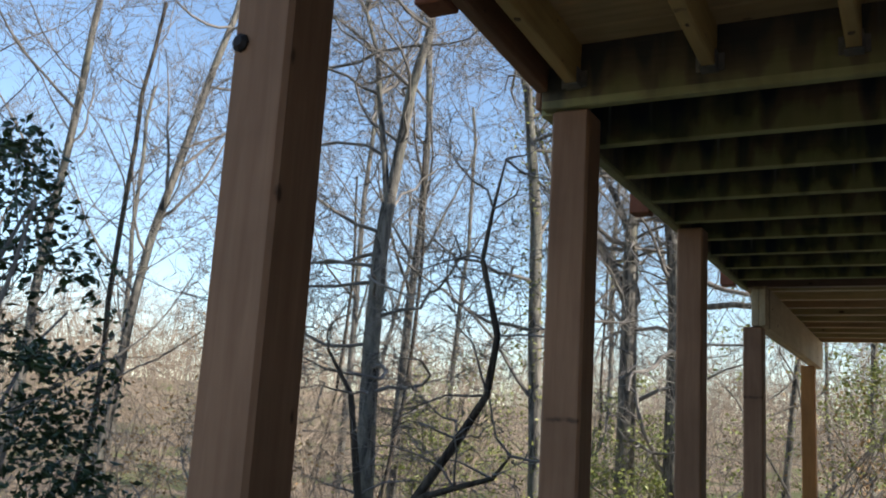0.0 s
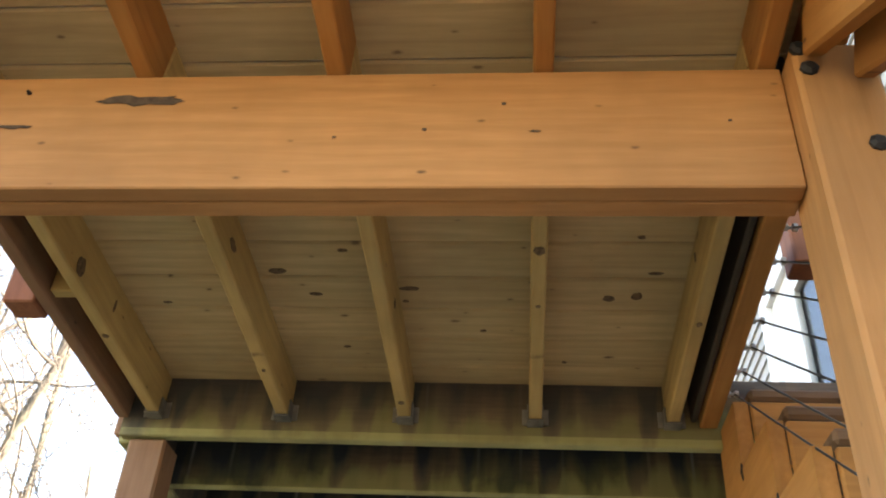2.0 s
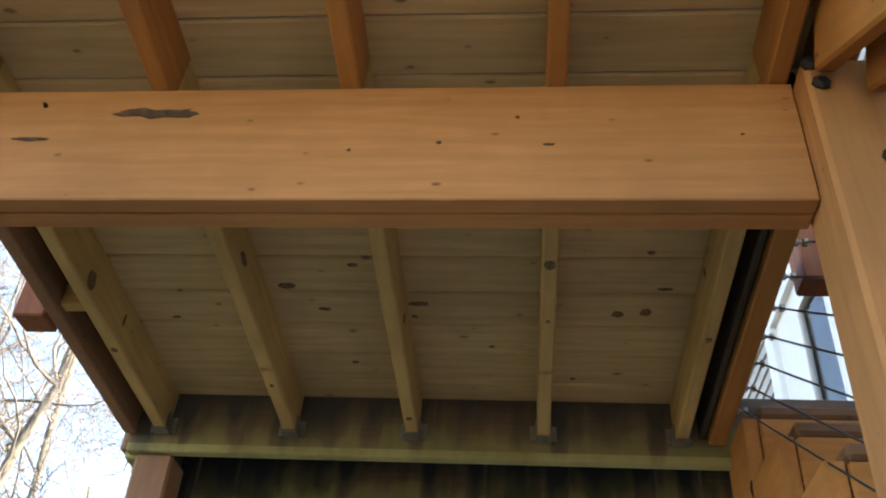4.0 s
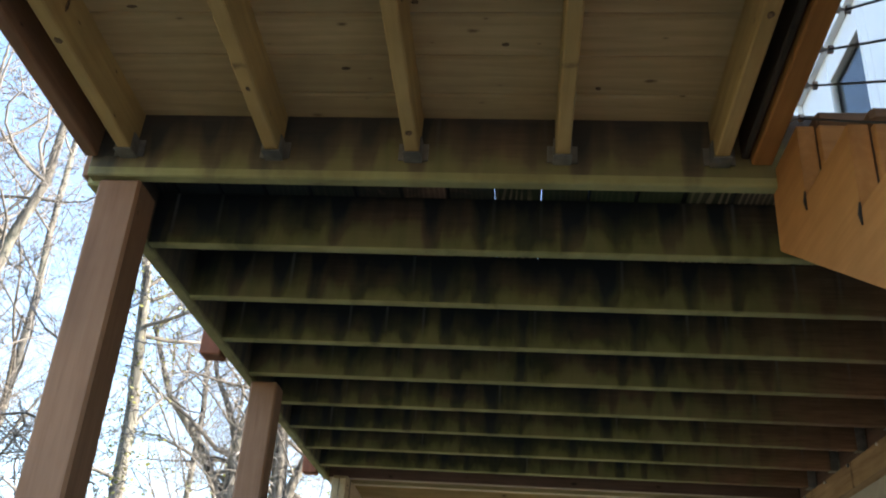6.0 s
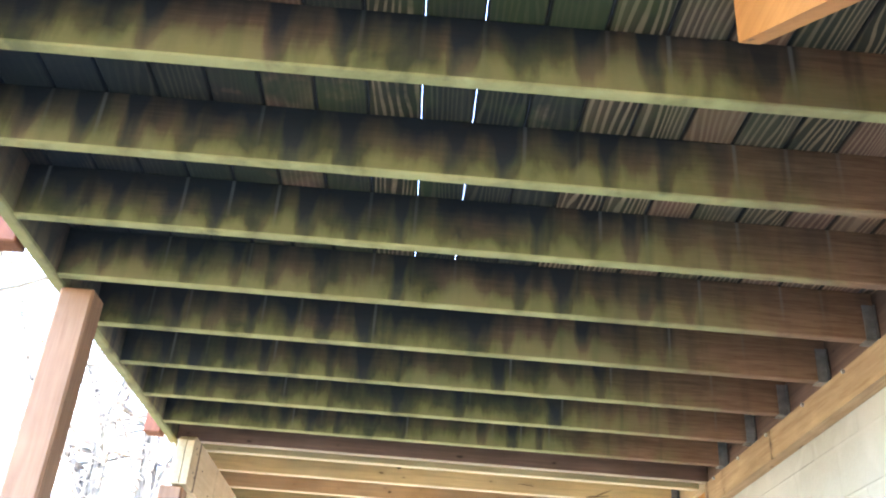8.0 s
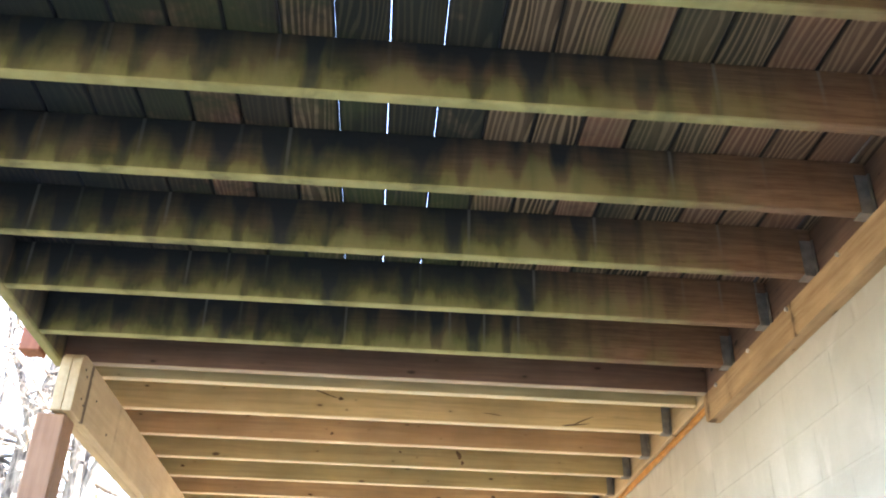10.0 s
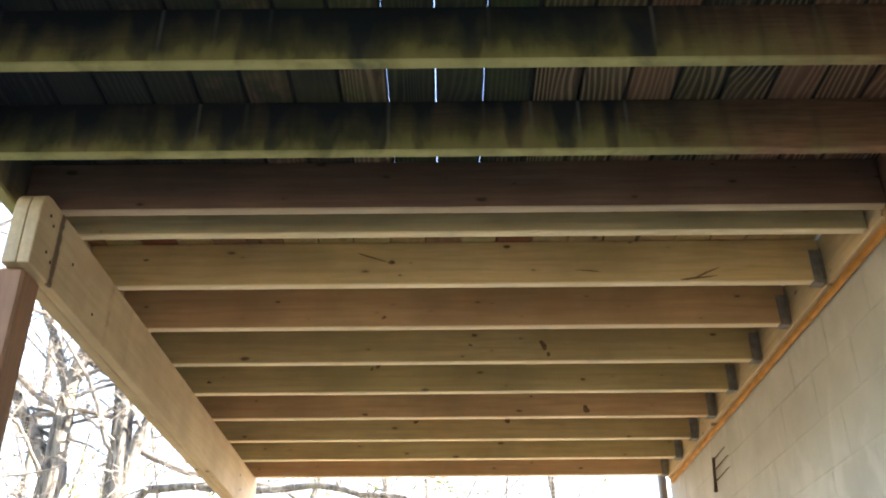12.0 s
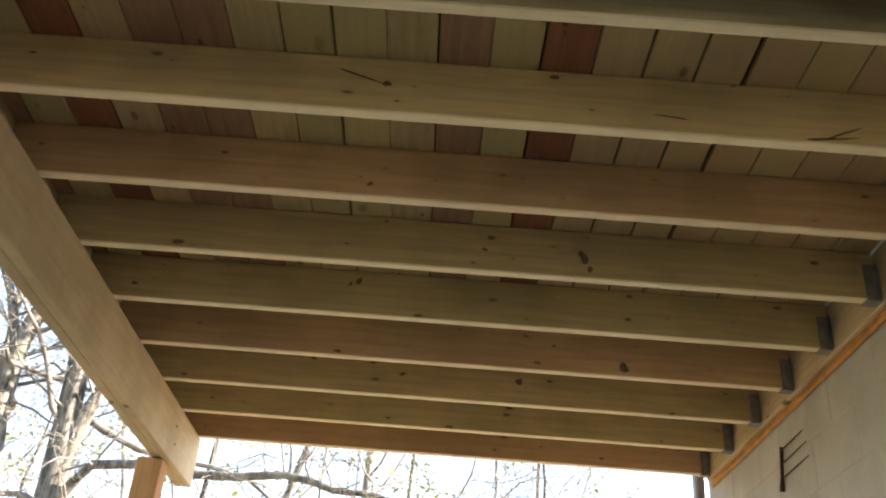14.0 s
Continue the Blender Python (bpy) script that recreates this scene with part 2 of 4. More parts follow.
M_NEWBEAM = wood("pale_treated_beam", (0.55, 0.425, 0.265), (0.44, 0.325, 0.19), (0.08, 0.05, 0.03), 0.1, 0.9)
M_NEWPLANK = wood("cedar_plank", (0.62, 0.44, 0.21), (0.46, 0.31, 0.145), (0.05, 0.03, 0.02), 0.35, 1.2, 0.72, (0.48, 0.29, 0.15), 0.7, (0.50, 0.39, 0.16), (0.5, 0.8))
M_REDPLANK = wood("red_cedar_plank", (0.40, 0.155, 0.075), (0.27, 0.095, 0.045), (0.05, 0.02, 0.015), 0.2, 0.8)
M_ROSEPLANK = wood("rosy_cedar_plank", (0.46, 0.255, 0.14), (0.33, 0.17, 0.09), (0.05, 0.025, 0.015), 0.2, 1.0)
M_LEDGER = wood("ledger_timber", (0.60, 0.43, 0.25), (0.35, 0.22, 0.115), (0.07, 0.04, 0.02), 0.1, 1.5)
M_OLDBROWN = wood("brown_aged_joist", (0.23, 0.145, 0.108), (0.145, 0.088, 0.066), (0.04, 0.025, 0.02), 0.2, 0.8, edge=(0.50, 0.40, 0.29))
M_DARKBOARD = wood("dark_board", (0.10, 0.075, 0.055), (0.06, 0.045, 0.035), (0.03, 0.02, 0.02), 0.2, 0.4)
M_TREAD = wood("stair_tread_timber", (0.24, 0.13, 0.075), (0.15, 0.08, 0.045), (0.04, 0.02, 0.015), 0.2, 0.6)
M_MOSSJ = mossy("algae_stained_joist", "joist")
M_MOSSP = mossy("algae_stained_plank", "plank")
M_HEADER = mossy("algae_stained_header", "header")


def simple(name, colour, rough=0.6, metal=0.0, scale=8.0, vary=0.25, bumpy=0.15):
    k = Mat(name, rough, metal)
    f = k.noise(k.coords("Object", (1, 1, 1)), scale, 5.0)
    col = k.mix(k.ramp(f, [(0.3, 0.0), (0.7, 1.0)]), [c * (1 - vary) for c in colour], colour)
    k.bump(f, bumpy, 0.003)
    return k.done(col)


def block_paint():
    k = Mat("painted_concrete_block", 0.8, 0.0, 0.25)
    w = k.coords("World", (1, 1, 1), False)
    fine, wide = k.noise(w, 60.0, 5.0), k.noise(w, 1.6, 5.0, 0.6)
    col = k.mix(k.ramp(wide, [(0.35, 0.0), (0.65, 1.0)]), (0.372, 0.352, 0.312), (0.475, 0.455, 0.41))
    streak = k.noise(k.coords("World", (1.0, 1.0, 0.15), False), 5.0, 4.0)
    col = k.mix(k.ramp(streak, [(0.55, 0.0), (0.72, 0.5)]), col, (0.36, 0.335, 0.285))
    col = k.mix(k.math("MULTIPLY", k.random(), 0.06), col, (0.43, 0.42, 0.39))
    smear = k.noise(k.coords("World", (1.0, 1.0, 0.6), False), 4.5, 3.0, 0.5, 0.8)
    col = k.mix(k.ramp(smear, [(0.54, 0.0), (0.68, 0.4)]), col, (0.56, 0.545, 0.51))
    k.bump(k.math("ADD", fine, k.math("MULTIPLY", smear, 1.5)), 0.5, 0.004)
    return k.done(col)


def bark(name, light, dark, lichen):
    k = Mat(name, 0.9, 0.0, 0.15)
    w = k.coords("Object", (1, 1, 1))
    ridge = k.noise(k.coords("Object", (1.0, 1.0, 0.22)), 16.0, 5.0, 0.65, 0.6)
    col = k.mix(k.ramp(ridge, [(0.36, 0.0), (0.62, 1.0)]), dark, light)
    patch = k.noise(w, 1.3, 4.0)
    col = k.mix(k.ramp(patch, [(0.5, 0.0), (0.68, 0.6)]), col, lichen)
    k.bump(ridge, 0.8, 0.02)
    return k.done(col)


def leaf_litter():
    k = Mat("leaf_litter_ground", 0.95, 0.0, 0.1)
    w = k.coords("World", (1, 1, 1), False)
    a, b, c = k.noise(w, 0.35, 5.0), k.noise(w, 14.0, 6.0, 0.7), k.noise(w, 2.2, 4.0)
    col = k.mix(k.ramp(b, [(0.3, 0.0), (0.7, 1.0)]), (0.20, 0.142, 0.092), (0.46, 0.345, 0.23))
    col = k.mix(k.ramp(a, [(0.48, 0.0), (0.56, 0.8)]), col, (0.15, 0.18, 0.06))
    col = k.mix(k.ramp(c, [(0.55, 0.0), (0.75, 0.5)]), col, (0.36, 0.28, 0.19))
    # pale ground near the house, unseen, added to bounce light under the deck
    near = k.math("ADD", k.split(w)[0], k.math("MULTIPLY", c, 3.0))
    col = k.mix(k.ramp(k.math("MULTIPLY", near, 0.2), [(0.0, 0.0), (0.16, 0.7)]), col, k.mix(b, (0.28, 0.23, 0.17), (0.46, 0.39, 0.30)))
    k.bump(b, 0.9, 0.05)
    return k.done(col)


def leaf(name, a, b, rough=0.45):
    k = Mat(name, rough, 0.0, 0.4)
    k.b.inputs["Subsurface Weight"].default_value = 0.0
    return k.done(k.mix(k.island(), a, b))


def glass_pane():
    k = Mat("window_glass", 0.05, 0.0, 0.2)
    k.b.inputs["Transmission Weight"].default_value = 1.0
    k.b.inputs["IOR"].default_value = 1.2
    return k.done((0.8, 0.85, 0.85, 1.0))


M_BLOCK = block_paint()
M_MORTAR = simple("mortar", (0.50, 0.47, 0.42), 0.9)
M_STEEL = simple("galvanised_steel", (0.29, 0.28, 0.265), 0.5, 0.5, 30.0, 0.4)
M_CABLE = simple("dark_steel_cable", (0.06, 0.06, 0.065), 0.5, 0.6)
M_FIT = simple("bright_steel_fitting", (0.62, 0.62, 0.62), 0.3, 1.0)
M_RUST = simple("rusted_iron", (0.085, 0.05, 0.035), 0.8, 0.3, 40.0, 0.5)
M_BOLT = simple("dark_bolt", (0.035, 0.03, 0.03), 0.6, 0.5)
M_SCAR = simple("dark_wood_scar", (0.11, 0.07, 0.05), 0.9, 0.0, 60.0, 0.6)
M_KNOT = simple("brown_knot_wood", (0.24, 0.15, 0.085), 0.85, 0.0, 90.0, 0.65)
M_WHITE = simple("white_trim_paint", (0.70, 0.71, 0.72), 0.4, 0.0, 6.0, 0.06, 0.05)
M_SIDING = simple("grey_white_siding", (0.42, 0.41, 0.39), 0.6, 0.0, 4.0, 0.15, 0.05)
M_ROOF = simple("asphalt_shingle", (0.07, 0.065, 0.06), 0.9, 0.0, 20.0, 0.4)
M_DARK = simple("dark_interior", (0.03, 0.03, 0.032), 0.9)
M_STRIP = simple("orange_caulk_strip", (0.52, 0.24, 0.055), 0.7, 0.0, 12.0, 0.45)
M_SPOUT = simple("grey_downspout_metal", (0.23, 0.20, 0.18), 0.5, 0.4)
M_GLASS = glass_pane()
M_BARK = bark("grey_bark", (0.225, 0.205, 0.175), (0.040, 0.037, 0.035), (0.22, 0.215, 0.165))
M_BARKDARK = bark("dark_bark", (0.11, 0.09, 0.072), (0.028, 0.023, 0.02), (0.10, 0.095, 0.06))
M_TWIG = simple("twig_bark", (0.25, 0.225, 0.20), 0.9, 0.0, 3.0, 0.55)
M_BRUSH = simple("dry_brush", (0.36, 0.285, 0.215), 0.95, 0.0, 1.5, 0.5)
M_LITTER = leaf_litter()
M_HOLLY = leaf("dark_glossy_leaf", (0.018, 0.035, 0.012), (0.05, 0.085, 0.03), 0.35)
M_IVY = leaf("yellow_green_leaf", (0.13, 0.15, 0.03), (0.27, 0.26, 0.07))
M_SHRUB = leaf("green_shrub_leaf", (0.15, 0.19, 0.04), (0.30, 0.31, 0.085))
M_DRYLEAF = leaf("dry_brown_leaf", (0.22, 0.12, 0.05), (0.42, 0.28, 0.13), 0.8)


# ---- mesh helpers ----
def group(name, label, category, at=(0, 0, 0), family="", kind=""):
    ob = new(name)
    ob.location = at
    ob.empty_display_size = 0.05
    return tagged(ob, label, category, family, kind)


def finish(bm, name, smooth=False):
    me = bpy.data.meshes.new(name)
    bmesh.ops.recalc_face_normals(bm, faces=bm.faces)
    bm.to_mesh(me)
    bm.free()
    if smooth:
        for p in me.polygons:
            p.use_smooth = True
    return me


def child(name, me, material, parent, m=None, label=""):
    ob = new(name, me)
    if not me.materials:
        me.materials.append(material)
    if parent is not None:
        ob.parent = parent
        base = Matrix.Translation(parent.location) if parent.type == "EMPTY" else parent.matrix_basis
        if parent.parent is not None:
            base = Matrix.Translation(parent.parent.location) @ base
        ob.matrix_basis = base.inverted() @ (m if m is not None else Matrix())
    elif m is not None:
        ob.matrix_basis = m
    if label:
        ob["label"] = label
    return ob


def part(name, bm, material, parent, label="", smooth=False):
    return child(name, finish(bm, name, smooth), material, parent, None, label)


BOARDS = {}


def board_mesh(length, width, thick, material, edge=0.004, cuts=1):
    """A sawn board along local x, with eased edges and a slight wander, centred on its origin."""
    key = (round(length, 3), round(width, 3), round(thick, 3), material.name, edge, cuts)
    if key not in BOARDS:
        bm = bmesh.new()
        bmesh.ops.create_cube(bm, size=1.0)
        for v in bm.verts:
            v.co = (v.co.x * length, v.co.y * width, v.co.z * thick)
        bmesh.ops.bevel(bm, geom=bm.edges[:], offset=edge, segments=1, affect="EDGES")
        me = finish(bm, "board")
        me.materials.append(material)
        BOARDS[key] = me
    return BOARDS[key]


def board(name, parent, material, a, b, width, thick, up=(0, 0, 1), edge=0.004, label=""):
    """A board from a to b (the middle of its ends); its width lies along up."""
    a, b = Vector(a), Vector(b)
    x = (b - a).normalized()
    z = x.cross(Vector(up)).normalized()
    y = z.cross(x)
    m = Matrix((x, y, z)).transposed().to_4x4()
    m.translation = (a + b) / 2
    return child(name, board_mesh((b - a).length, width, thick, material, edge), material, parent, m, label)


def tube(bm, points, radii, sides=6):
    rings = []
    for i, p in enumerate(points):
        p = Vector(p)
        d = (Vector(points[min(i + 1, len(points) - 1)]) - Vector(points[max(i - 1, 0)])).normalized()
        s = d.cross(Vector((0.3, 0.9, 0.31))).normalized()
        u = s.cross(d)
        rings.append([bm.verts.new(p + radii[i] * (math.cos(k * math.tau / sides) * s + math.sin(k * math.tau / sides) * u)) for k in range(sides)])
    for r, q in zip(rings, rings[1:]):
        for k in range(sides):
            bm.faces.new((r[k], r[(k + 1) % sides], q[(k + 1) % sides], q[k]))
    bm.faces.new(rings[0][::-1])
    bm.faces.new(rings[-1])


def disc_bolt(parent, at, axis, r=0.014, name="bolt"):
    bm = bmesh.new()
    tube(bm, [Vector(at) - Vector(axis) * 0.004, Vector(at) + Vector(axis) * 0.004, Vector(at) + Vector(axis) * 0.010], [r * 1.5, r * 1.5, r * 0.8], 8)
    return part(name, bm, M_BOLT, parent)


def hanger(parent, x, y, z0, depth, along, flange=0.007):
    """A joist hanger: a bent strap under a joist end with two nailing flanges. along: the unit way from the header into the joist."""
    bm = bmesh.new()
    a = Vector(along)
    s = Vector((-a.y, a.x, 0))

    def slab(c, half):
        r = bmesh.ops.create_cube(bm, size=1.0)["verts"]
        for v in r:
            o = Vector(v.co)
            v.co = Vector(c) + s * o.x * half[0] * 2 + a * o.y * half[1] * 2 + Vector((0, 0, o.z * half[2] * 2))

    o = Vector((x, y, z0))
    slab(o + a * 0.025 + Vector((0, 0, -0.003)), (0.024, 0.025, 0.002))
    for q in (-1, 1):
        slab(o + s * q * 0.0225 + a * 0.022 + Vector((0, 0, depth * 0.36)), (0.002, 0.022, depth * 0.36))
        slab(o + s * q * (0.022 + flange) + a * 0.004 + Vector((0, 0, depth * 0.36)), (flange, 0.0025, depth * 0.36))
    return part("joist_hanger", bm, M_STEEL, parent, "galvanised joist hanger")


def scar(parent, x, y, z, w, h, turn, seed):
    """A dark ragged knot or scar, a hair proud of a face that looks towards -y."""
    r = random.Random(seed)
    c, q = math.cos(radians(turn)), math.sin(radians(turn))
    bm = bmesh.new()
    rim, top = [], []
    p, o = r.uniform(0, 6), r.uniform(0, 6)
    for k in range(20):
        a = k * math.tau / 20
        m = 0.82 + 0.2 * math.sin(2 * a + p) + 0.12 * math.sin(3 * a + o) + 0.05 * math.sin(7 * a + p)
        u, v = w / 2 * math.cos(a) * m, h / 2 * math.sin(a) * m
        rim.append(bm.verts.new((x + u * c - v * q, y, z + u * q + v * c)))
        top.append(bm.verts.new((x + 0.8 * (u * c - v * q), y - 0.0012, z + 0.8 * (u * q + v * c))))
    for k in range(20):
        bm.faces.new((rim[k], rim[(k + 1) % 20], top[(k + 1) % 20], top[k]))
    bm.faces.new(top)
    return part("knot", bm, M_KNOT, parent, "dark ragged knot")


def flat_knot(parent, at, along, across, w, d):
    """A dark knot with a ragged rim, a hair proud of the face spanned by along and across."""
    a, c = Vector(along).normalized(), Vector(across).normalized()
    n = a.cross(c)
    r = random.Random(int(1e4 * (at[0] + 2 * at[1])))
    bm = bmesh.new()
    edge = [(w / 2 * m * math.cos(t), d / 2 * m * math.sin(t)) for t, m in ((q * math.tau / 14, r.uniform(0.78, 1.1)) for q in range(14))]
    low, top = [[bm.verts.new(Vector(at) + a * u + c * v + n * lift) for u, v in edge] for lift in (-0.001, 0.001)]
    bm.faces.new(low)
    bm.faces.new(top)
    for q in range(14):
        bm.faces.new((low[q], low[(q + 1) % 14], top[(q + 1) % 14], top[q]))
    return part("knot", bm, M_KNOT, parent, "dark ragged knot")


# ---- the plan, in metres ----
Z_OLD, Z_LAND, Z_DECK = 2.72, 2.778, 2.905
Y_HEAD, STEP = 3.03, 0.406
LAND_X = (-0.980, -0.572, -0.194, 0.201, 0.606)      # the landing's joists
X_WALL = 1.825
X_FACE = 1.785
Y_END = 10.03
GROUND = -0.1


# ---- ground ----
def ground_height(x, y):
    far = max(0.0, -x - 7.0)
    ahead = max(0.0, y - 24.0)
    h = GROUND - 0.05 * min(far, 10.0) + 0.10 * max(0.0, far - 10.0) + 0.05 * ahead
    h = min(h, 3.2 + 0.008 * far)
    return h + 0.12 * noise.noise((x * 0.22, y * 0.22, 0.0)) * min(1.0, max(0.0, (-x - 1.5) / 3.0) + max(0.0, (y - 12.0) / 3.0))


def build_ground():
    ticks = [-900, -400, -200, -120, -80, -60, -50] + [-44 + 2.0 * i for i in range(44)] + [50, 60, 80, 120, 200, 400, 900]
    n = len(ticks)
    verts = [(x, y + 10, ground_height(x, y + 10)) for y in ticks for x in ticks]
    faces = [(j * n + i, j * n + i + 1, (j + 1) * n + i + 1, (j + 1) * n + i) for j in range(n - 1) for i in range(n - 1)]
    me = bpy.data.meshes.new("ground")
    me.from_pydata(verts, [], faces)
    for p in me.polygons:
        p.use_smooth = True
    me.materials.append(M_LITTER)
    tagged(new("ground", me), "brown leaf-covered woodland ground rising to a hillside", "ground", kind="structure")


build_ground()


# ---- posts ----
def post(x0, y0, top, bolts=(), material=M_POST, label="red-brown stained square timber post holding up the deck", w=0.12):
    low = min(ground_height(x0 + a, y0 + c) for a in (0, w) for c in (0, w)) - 0.06
    ob = group("deck_post", label, "post", (x0 + w / 2, y0 + w / 2, low), "posts under the deck")
    board("timber", ob, material, (x0 + w / 2, y0 + w / 2, low), (x0 + w / 2, y0 + w / 2, top), w, w, (0, 1, 0), 0.008)
    for z, off in bolts:
        disc_bolt(ob, (x0 + off, y0 - 0.001, z), (0, -1, 0), 0.011)
    return ob


post(-1.07, 1.575, 2.855, ((2.82, 0.032), (2.63, 0.042), (2.35, 0.02)), M_POST, "stained square timber post with dark bolts beside a beam")
post(-1.055, 3.0, 2.715)
post(-1.075, 4.70, 2.715)
post(-1.075, 6.46, 2.456)
post(-1.08, 9.50, 2.456, (), M_CEDAR, "orange timber post under the end of the pale beam")
post(0.632, 1.57, 2.852, ((2.785, 0.022), (2.61, 0.10), (2.835, 0.012)), M_BEAM, "warm orange timber post beside the stair", 0.14)


# ---- landing deck ----
def landing_z(y):
    """The underside of the landing's joists, which fall a little towards the house deck."""
    return Z_LAND + 0.0597 * (2.988 - y)


def landing():
    ob = group("landing_deck", "timber landing of knotty boards on long joists", "deck", (-0.2, 2.0, Z_LAND))
    h = 0.14

    def along(name, material, x, y0, y1, width, thick, lift=0.0, label=""):
        board(name, ob, material, (x, y0, landing_z(y0) + width / 2 + lift), (x, y1, landing_z(y1) + width / 2 + lift), width, thick, label=label)

    # continuous joists, drawn as an orange front length and a yellow rear length
    for x in LAND_X:
        along("joist", M_CEDAR, x, 0.95, 1.672, h, 0.038)
        along("joist", M_LAND, x, 1.674, 2.988, h, 0.038)
        hanger(ob, x, 2.988, Z_LAND, h * 0.5, (0, -1, 0), 0.009)
    board("rim_joist", ob, M_POST, (-1.085, 0.91, landing_z(0.91) + 0.065), (-1.085, 2.988, Z_LAND + 0.065), h, 0.038)
    for y in (1.25, 2.36):
        board("blocking", ob, M_LAND, (-1.064, y, landing_z(y) + 0.075), (-1.001, y, landing_z(y) + 0.075), 0.13, 0.038)
    along("rim_joist", M_CEDAR, 0.712, 0.91, 2.988, h, 0.052)
    # dark board added to fill the dark gap beside the rim
    along("rim_joist", M_DARKBOARD, 0.671, 1.72, 2.988, 0.12, 0.018, 0.018, "dark inner rim board")
    board("rim_joist", ob, M_CEDAR, (-1.07, 0.93, landing_z(0.93) + 0.07), (0.684, 0.93, landing_z(0.93) + 0.07), h - 0.004, 0.034)
    for k in range(15):
        y = 0.855 + 0.1455 * (k + 0.5)
        z = landing_z(y) + h + 0.0145
        if y < 3.0:
            board("plank", ob, M_LANDPLANK, (-1.13, y, z), (0.785, y, z), 0.1415, 0.027, (0, 1, -0.0597), 0.005)
    # knots in the boards overhead, under the joists and in their sides
    for x, y, w, d in ((-0.501, 2.428, 0.052, 0.024), (-0.307, 2.34, 0.030, 0.014), (-0.144, 2.502, 0.060, 0.020), (-0.161, 2.56, 0.018, 0.013), (-0.41, 2.53, 0.040, 0.016), (-0.85, 2.575, 0.030, 0.010),
                       (0.394, 2.54, 0.036, 0.026), (0.468, 2.53, 0.030, 0.034), (0.457, 2.285, 0.022, 0.014), (0.508, 2.43, 0.042, 0.012), (0.287, 2.86, 0.016, 0.014), (-0.36, 2.79, 0.024, 0.012), (0.05, 2.70, 0.020, 0.012)):
        flat_knot(ob, (x, y, landing_z(y) + h + 0.0005), (1, 0, 0), (0, 1, -0.0597), w, d)
    for i, y, w, d in ((3, 2.161, 0.030, 0.034), (3, 2.379, 0.014, 0.012), (0, 2.535, 0.018, 0.020), (2, 2.865, 0.022, 0.020), (1, 2.70, 0.012, 0.016), (4, 2.45, 0.016, 0.022)):
        flat_knot(ob, (LAND_X[i], y, landing_z(y) - 0.0005), (1, 0, 0), (0, 1, -0.0597), w, d)
    for i, side, y, z, w, d in ((1, 1, 2.217, 2.892, 0.055, 0.030), (0, 1, 2.277, 2.865, 0.050, 0.055), (0, 1, 2.50, 2.89, 0.012, 0.045), (4, -1, 2.309, 2.93, 0.020, 0.030), (2, 1, 2.46, 2.88, 0.022, 0.030)):
        flat_knot(ob, (LAND_X[i] + side * 0.0195, y, z - 0.01), (0, 1, 0), (0, 0, 1), w, d)


landing()
head = group("header_beam", "damp algae-stained header board carrying the landing joists", "beam", (-0.2, 3.01, Z_OLD))
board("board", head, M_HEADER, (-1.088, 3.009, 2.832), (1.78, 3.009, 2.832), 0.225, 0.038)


def near_beam():
    ob = group("support_beam", "warm honey-coloured double timber beam under the landing", "beam", (-0.16, 1.67, 2.575))
    board("ply", ob, M_BEAM, (-0.948, 1.652, 2.714), (0.63, 1.652, 2.714), 0.282, 0.04, (0, 0, 1), 0.003)
    board("ply", ob, M_BEAM, (-0.948, 1.695, 2.713), (0.63, 1.695, 2.713), 0.279, 0.04, (0, 0, 1), 0.003)
    # dark scars and nail heads on the face
    rng = random.Random(4)
    for x, z, w, hh in ((-0.555, 2.788, 0.185, 0.03), (-0.79, 2.722, 0.08, 0.011), (-0.013, 2.707, 0.012, 0.010), (-0.175, 2.689, 0.008, 0.007), (0.524, 2.723, 0.008, 0.007), (0.128, 2.77, 0.010, 0.008), (0.185, 2.701, 0.022, 0.006)):
        bm = bmesh.new()
        ring = [bm.verts.new((x + w / 2 * math.cos(a) * rng.uniform(0.7, 1.1), 1.6305, z + hh / 2 * math.sin(a) * rng.uniform(0.5, 1.2))) for a in [k * math.tau / 22 for k in range(22)]]
        top = [bm.verts.new((x + (v.co.x - x) * 0.9, 1.6295, z + (v.co.z - z) * 0.8)) for v in ring]
        for k in range(22):
            bm.faces.new((ring[k], ring[(k + 1) % 22], top[(k + 1) % 22], top[k]))
        bm.faces.new(top)
        part("scar", bm, M_SCAR, ob, "dark weathered scar")
    for x, z in ((-0.789, 2.811),):
        disc_bolt(ob, (x, 1.6325, z), (0, -1, 0), 0.003, "nail")


near_beam()


